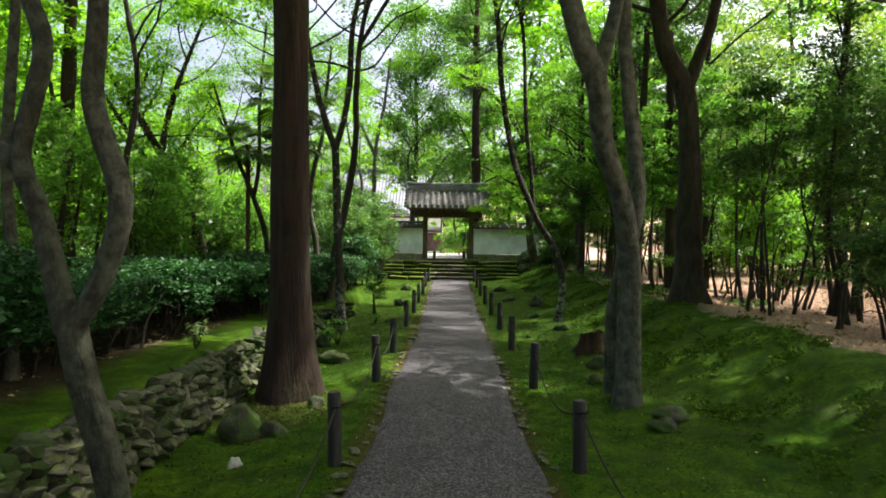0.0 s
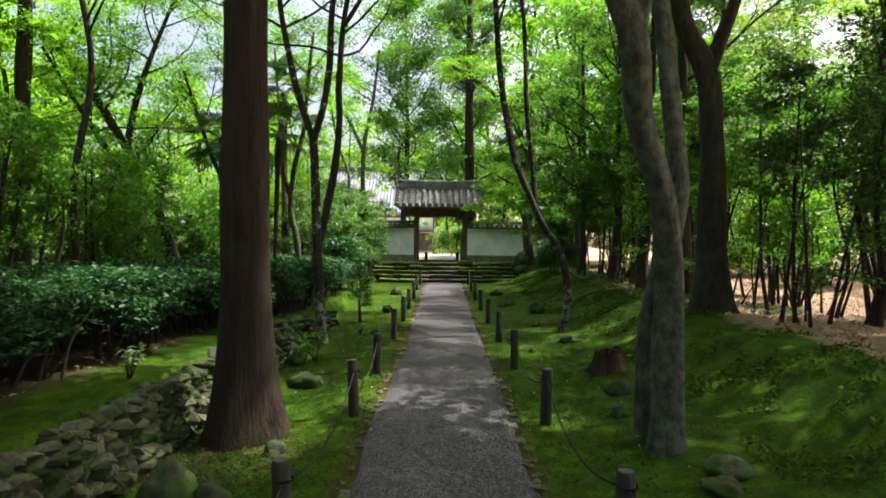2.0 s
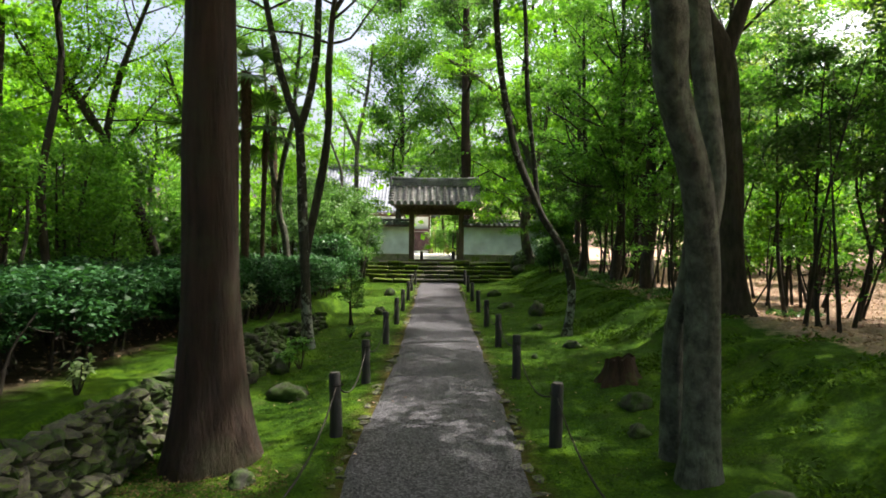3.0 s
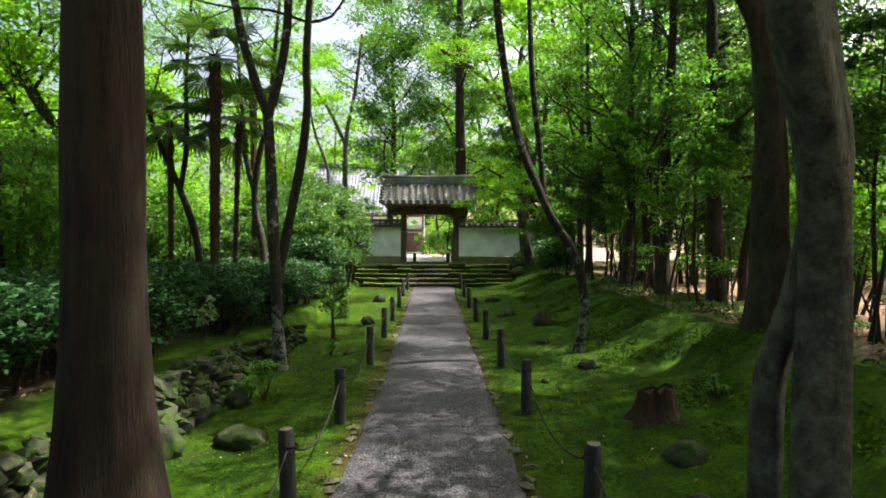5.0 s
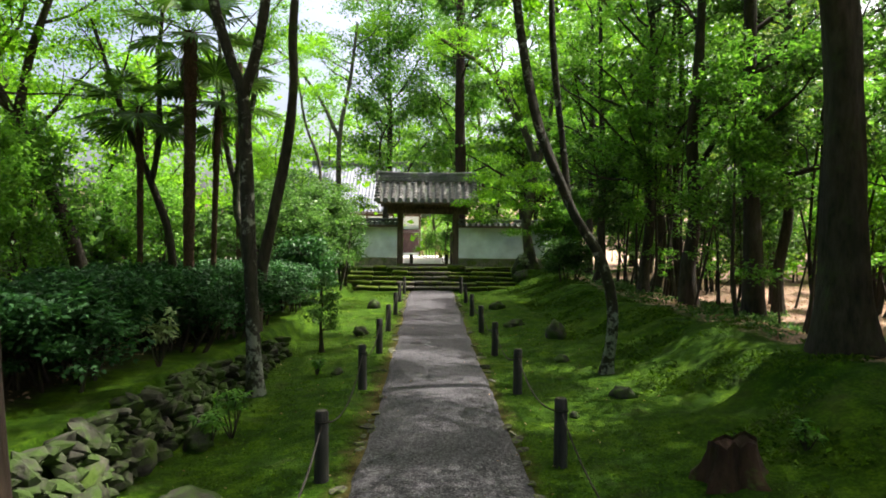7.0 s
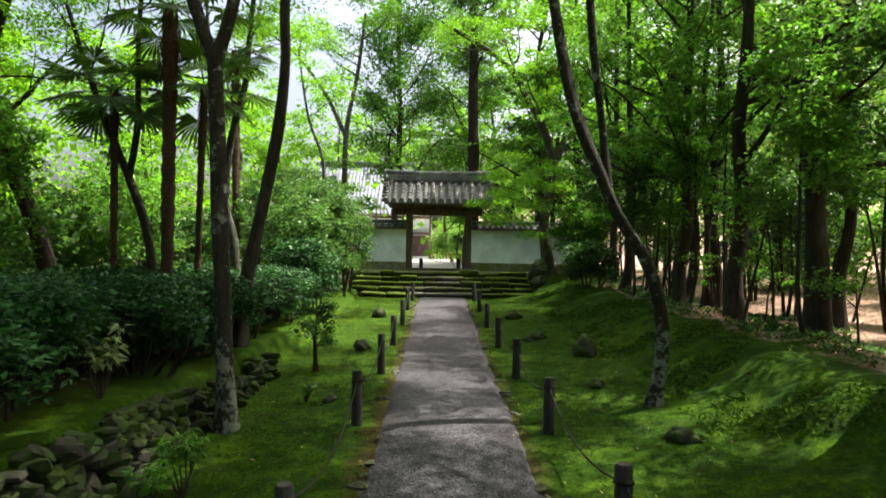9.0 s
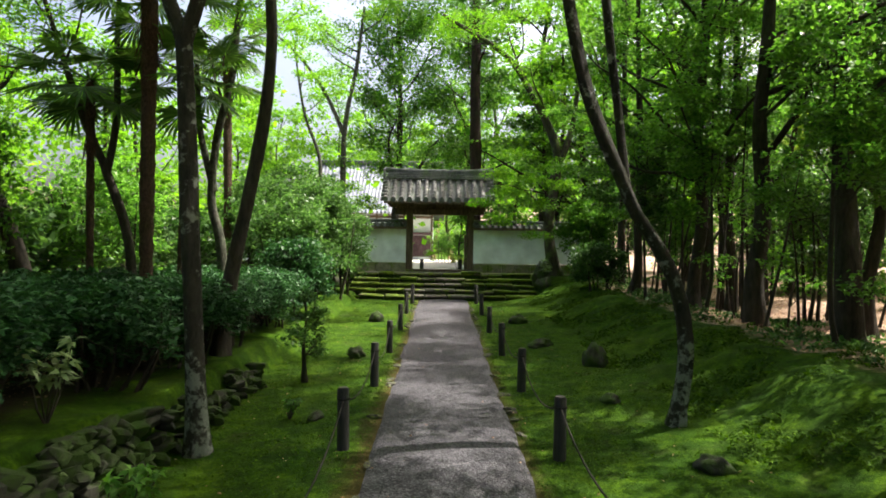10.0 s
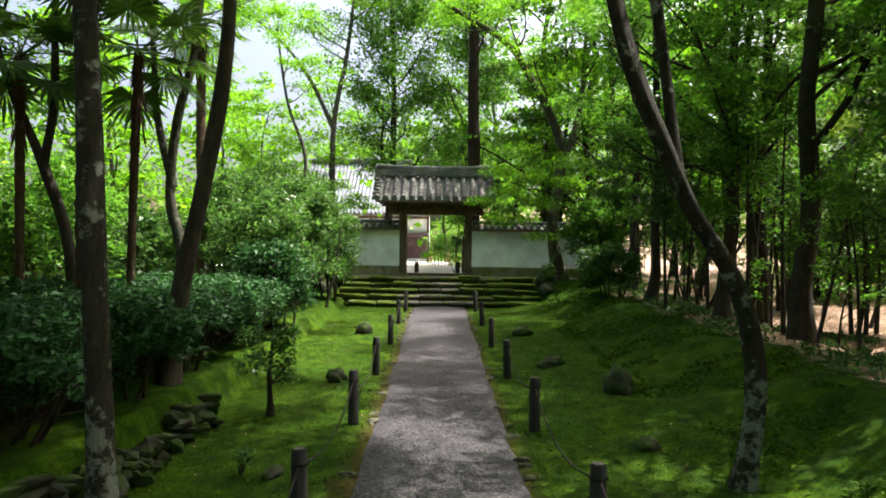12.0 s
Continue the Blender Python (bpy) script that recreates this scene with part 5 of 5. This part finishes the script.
# ---- bamboo ----
def bamboo(seed):
    gen = np.random.default_rng(seed)
    h = 11 + 3 * gen.random()
    b = empty("bamboo", (0, 0, 0), "tall slim bamboo culm with arching leafy top", "bamboo", "bamboo grove")
    n = int(h / 0.34)
    zs = np.linspace(-0.1, h, n)
    bend = 0.9 * gen.random() * (zs / h) ** 3
    pts, rad = [], []
    for z, q in zip(zs, bend):
        r = 0.042 * (1 - 0.75 * z / h)
        for dz, k in ((-0.02, 1.0), (0.0, 1.22), (0.02, 1.0)):
            pts.append((q * 1.6, 0.3 * q, z + dz))
            rad.append(r * k)
    raw("culm", *tube(np.array(pts), rad, 5), M_BAMBOO, b, soft=True)
    tw, cen = [], []
    for i in range(34):
        z = h * (0.42 + 0.58 * gen.random())
        q = 0.9 * (z / h) ** 3 * 0.5
        a = gen.random() * 6.283
        p, _ = limb_run((q, 0, z), (math.cos(a), math.sin(a), 0.5), 0.7 + 0.7 * gen.random(), gen, -0.1, 0.1, 3)
        tw.append(tube(p, [0.008, 0.006, 0.004, 0.003], 4))
        cen += [p[-1], p[-2]]
    tagged(raw("twig", *joined(tw), M_BAMBOO, b), kind="stuff")
    c = np.array(cen)
    v, f = cloud(c, 0.45, 27, 0.5, 0.2, 0.11, gen, 0.8)
    tagged(raw("foliage", v, f, M_LEAF_BAMBOO, b), kind="stuff")
    return b


kinds = [bamboo(600 + k) for k in range(3)]
g = np.random.default_rng(23)
for i in range(34):
    x, y = 11.2 + 14 * g.random() ** 1.1, 12 + 36 * g.random()
    m = pose(x, y, gz(x, y), g.normal() * 2, g.normal() * 2, g.random() * 360)
    if i < 3:
        kinds[i].matrix_basis = m
    else:
        copy_thing(kinds[i % 3], m)


# ---- woodland behind ----
def wood_tree(seed, h, r, bark, leaf, crown_from, limb_len, limbs, count, leaf_size, clump, label, twigs=4):
    gen = np.random.default_rng(seed)
    pts = [(0, 0, 0)] + [(gen.normal() * 0.02 * z + 0.15 * gen.normal(), gen.normal() * 0.02 * z + 0.15 * gen.normal(), z) for z in np.linspace(h * 0.2, h, 5)]
    return tree("broadleaf_tree", label, "tree", [(pts, r, r * 0.3)], bark, leaf, seed, limbs=limbs, limb_len=limb_len, limb_from=crown_from, twigs=twigs, clump=clump, count=count, leaf_size=leaf_size, group="woodland trees", segs=8, step=0.5)


PALE = [wood_tree(700 + k, 12 + 2 * k, 0.15, M_BARK, M_LEAF_MAPLE, 0.14, 4.4, 15, 25, 0.33, 1.0, "sunlit light green woodland maple") for k in range(3)]
DEEP = [wood_tree(720 + k, 13 + 2 * k, 0.2, M_DARKBARK, M_LEAF_MID, 0.08, 3.8, 16, 25, 0.33, 1.0, "leafy mid-green woodland tree") for k in range(3)]
SHADE_TREES = [wood_tree(740 + k, 14 + 2 * k, 0.095, M_DARKBARK, M_LEAF_MAPLE, 0.45, 6.6, 17, 100, 0.205, 0.72, "tall spreading maple added to shade path and banks", 2) for k in range(3)]
g = np.random.default_rng(24)
WOODS = []
for i in range(31):                       # behind the hedge
    WOODS.append((-12.5 - 16 * g.random(), 6 + 41 * g.random(), 0.6 + 0.45 * g.random(), "p" if g.random() < 0.85 else "d"))
for i in range(16):                       # behind the courtyard
    WOODS.append((-20 + 44 * g.random(), 68 + 12 * g.random(), 0.85 + 0.35 * g.random(), "p" if g.random() < 0.6 else "d"))
for x, y, s in ((6.0, 40.5, 0.8), (8.5, 44, 0.9), (4.6, 46.0, 0.75), (12, 40, 0.9), (8.0, 52, 0.9), (5.2, 38.6, 1.05), (7.6, 41.2, 1.15), (10.5, 37.5, 1.0), (9.8, 33.0, 1.1), (12.6, 30.5, 1.15), (7.2, 35.8, 1.1), (5.7, 42.0, 1.2), (3.6, 49, 1.2), (-9.5, 41, 0.6), (-12, 44, 0.75), (-8.0, 38.6, 0.5)):
    WOODS.append((x, y, s, "d" if x in (6.0, 4.6, 5.2, 10.5, 5.7, 7.6, 12.6) else "p"))
for i in range(15):                       # beyond the bamboo
    WOODS.append((18 + 13 * g.random(), 2 + 44 * g.random(), 0.8 + 0.4 * g.random(), "d" if g.random() < 0.5 else "p"))
# all but the first are added unseen behind the start, to block sky light
for x, y, s in ((-8.4, 48.5, 0.55), (-6, -8, 0.9), (5, -10, 1.0), (-1, -12, 1.0), (-11, 0, 1.0), (13, -5, 1.0), (2, -16, 1.1), (-9, -6, 1.0), (9, -8, 1.0)):
    WOODS.append((x, y, s, "d"))
# added shade trees, mostly out of view; their crowns block sun and sky
for x, y, s in ((6.4, 1.2, 1.0), (8.0, 6.0, 0.95), (9.6, 8.2, 1.0), (9.7, 11.2, 1.05), (7.4, 24.4, 1.0), (11.2, 4.2, 1.1), (10.8, 9.5, 1.0), (-5.9, 1.5, 1.0), (-7.6, 9.5, 0.95), (-8.2, 15.5, 1.0),
                (4.5, -4, 1.0), (-3.6, -5, 1.0), (10.5, -1.0, 1.1), (1.8, -3.5, 1.0)):
    WOODS.append((x, y, s, "h"))
seen = {"p": 0, "d": 0, "h": 0}
for x, y, s, k in WOODS:
    pool = {"p": PALE, "d": DEEP, "h": SHADE_TREES}[k]
    m = pose(x, y, gz(x, y), 0, 0, g.random() * 360) @ Matrix.Scale(s, 4)
    i = seen[k]
    seen[k] += 1
    if i < 3:
        pool[i].matrix_basis = m
    else:
        copy_thing(pool[i % 3], m)
# dark evergreen beside the gate roof
for k, (x, y, h) in enumerate([(-2.5, 42.0, 18.0), (1.7, 45.5, 19.0)]):
    tree("broadleaf_tree", "dense dark evergreen behind the gate roof", "tree", [([B(x, y), (x, y, 4), (x + 0.2, y, 8), (x, y, h)], 0.22, 0.06)], M_DARKBARK, M_LEAF_MID, 800 + k, limbs=26, limb_len=4.2, limb_from=0.22, twigs=5,
         count=85, clump=0.95, leaf_size=0.18, limb_up=0.16, flat=0.65, tilt=0.9)


# ---- small plants and litter ----
def rosette(x, y, h, leaf, seed, label, n=26, size=0.13, bare=0.3):
    gen = np.random.default_rng(seed)
    z = gz(x, y)
    p = empty("shrublet", (x, y, z), label, "small shrub")
    st, cen = [], []
    for i in range(6):
        a = gen.random() * 6.283
        q, _ = limb_run((0, 0, -0.03), (0.5 * math.cos(a), 0.5 * math.sin(a), 1), h * (0.7 + 0.4 * gen.random()), gen, 0.15, 0.12, 4)
        st.append(tube(q, np.linspace(0.012, 0.004, len(q)), 5))
        cen += [q[-1], q[-2]]
    tagged(raw("stem", *joined(st), M_DARKBARK, p), kind="stuff")
    c = np.repeat(np.array(cen), n // 2, 0)
    az = gen.random(len(c)) * 6.283
    out = np.stack([np.cos(az), np.sin(az), 0.25 * gen.normal(size=len(c))], 1)
    v, f = leaf_mesh(c, np.array([0, 0, 1.0]) + 0.35 * gen.normal(size=c.shape), size * (0.7 + 0.5 * gen.random(len(c))), 0.17, gen, out)
    tagged(raw("foliage", v, f, leaf, p), kind="stuff")


rosette(-3.5, 8.3, 0.36, M_LEAF_PALE, 901, "pale leafed young rhododendron on the wall terrace", 10, 0.14)
rosette(-3.55, 13.9, 0.75, M_LEAF_PALE, 902, "pale silvery leafed shrublet above the wall", 26, 0.17)
rosette(-2.3, 13.0, 0.6, M_LEAF_MID, 903, "small green shrub by a mossy stone", 40, 0.12)
rosette(-2.45, 12.7, 0.4, M_LEAF_MID, 904, "small green shrub by a mossy stone", 36, 0.11)
rosette(-1.9, 16.4, 0.3, M_LEAF_MID, 905, "low green plant in the moss", 22, 0.09)
rosette(3.6, 11.3, 0.3, M_LEAF_MID, 906, "low green plant on the bank", 24, 0.1)
rosette(4.2, 32.0, 0.9, M_LEAF_PALE, 907, "pale leafed shrub on the rock by the steps", 30, 0.2)
rosette(0.85, 37.6, 0.75, M_LEAF_GOLD, 908, "yellow-green clipped shrub just inside the gate", 60, 0.16)
shrub("evergreen_shrub", "grey-green clipped shrub in the courtyard", "shrub", (0.3, 49.5, FLOOR), (1.2, 0.9), 2.2, M_LEAF_MID, 909, 6, 60, 60, 0.1, 0.1, 0.3)
shrub("evergreen_shrub", "grey-green clipped shrub in the courtyard", "shrub", (2.2, 44.5, FLOOR), (1.0, 0.9), 2.0, M_LEAF_MID, 910, 6, 60, 60, 0.1, 0.1, 0.3)
tree("maple_tree", "small green maple in the courtyard", "tree", [([(1.1, 43.6, FLOOR), (1.05, 43.6, 2.2), (1.2, 43.6, 3.4), (1.0, 43.6, 4.6)], 0.06, 0.02)], M_BARK, M_LEAF_MID, 911, limbs=10, limb_len=1.3, limb_from=0.25, twigs=3, clump=0.35, count=50, leaf_size=0.12)
for x in (-0.85, 0.95):
    rp = part("stone_post", box(x - 0.09, x + 0.09, 37.2, 37.38, FLOOR, FLOOR + 0.5, 0.02), M_POST)
    tagged(rp, "short dark post inside the gate", "post", "courtyard posts")

g = np.random.default_rng(25)


def scatter(name, label, category, x0, x1, y0, y1, n, mat, size, wide, lift=0.01, tilt=0.35, keep=None):
    x, y = x0 + (x1 - x0) * g.random(n), y0 + (y1 - y0) * g.random(n)
    if keep is not None:
        k = keep(x, y)
        x, y = x[k], y[k]
    p = np.stack([x, y, ground_z(x, y) + lift], 1)
    v, f = leaf_mesh(p, np.array([0, 0, 1.0]) + tilt * g.normal(size=p.shape), size * (0.6 + 0.8 * g.random(len(p))), wide, g)
    return tagged(raw(name, v, f, mat), label, category, kind="stuff")


scatter("dry_leaves", "pinkish brown dry bamboo leaves on the grove floor", "leaf litter", 5.4, 18, 5, 34, 26000, M_DRYLEAF, 0.11, 0.14, 0.015)
scatter("grove_greenery", "patchy low ferns among dry leaves", "ground cover", 5.3, 9.5, 15, 34, 22000, M_LEAF_DEEP, 0.1, 0.2, 0.07, 0.9, lambda x, y: wob(x, y, 1.4, 3) > -0.2 + 0.25 * (x - 5.3))
scatter("fallen_leaves", "few brown fallen leaves on path and moss", "leaf litter", -2.8, 3.2, 2, 30, 450, M_DRYLEAF, 0.036, 0.25, 0.03)
scatter("bank_greenery", "low ferny greenery on the mossy bank", "ground cover", 3.1, 5.7, 3, 31, 30000, M_LEAF_MOSS, 0.07, 0.2, 0.03, 0.9, lambda x, y: wob(x, y, 1.9, 6) + 0.6 * wob(x, y, 5, 2) > 0.15)
scatter("moss_tufts", "short moss tufts on the lawn", "moss", -3.0, 3.4, 3, 31, 60000, M_LEAF_MOSS, 0.028, 0.3, 0.004, 0.9, lambda x, y: ((x < edge_l(y) - 0.02) | (x > edge_r(y) + 0.02)) & (wob(x, y, 2.3, 4) > -0.5))
scatter("terrace_litter", "dark leaf litter under the hedge", "leaf litter", -8.5, -4.2, 3, 26, 2500, M_DRYLEAF, 0.06, 0.2, 0.012)

scatter("cedar_litter", "brown cedar needles round the foot of the tree", "leaf litter", -3.0, -1.0, 5.4, 9.6, 9000, M_NEEDLE, 0.045, 0.12, 0.012, 0.5, lambda x, y: np.hypot((x + 2.2) * 1.1, (y - 7.6) * 0.75) < 0.95 + 0.3 * wob(x, y, 3.0, 2))

# distant woods all round
g = np.random.default_rng(26)
n = 48000
az = np.where(g.random(n) < 0.75, -1.25 + 2.5 * g.random(n), 6.283 * g.random(n))
dist = 46 + 22 * g.random(n) + 30 * np.cos(np.clip(az, -1.2, 1.2)) ** 4
x, y = dist * np.sin(az), dist * np.cos(az)
top = 12 + 4 * wob(x, y, 0.2, 3) + 3 * wob(x, y, 0.6, 5)
p = np.stack([x, y, ground_z(x, y) + top * g.random(n) ** 0.8], 1)
v, f = leaf_mesh(p, g.normal(size=p.shape) * 0.8 + np.array([0, 0, 0.7]), 0.47 * (0.6 + 0.8 * g.random(n)), 0.34, g)
tagged(raw("distant_woods", v, f, M_LEAF_MAPLE), "light green foliage of distant woods", "woods", kind="stuff")
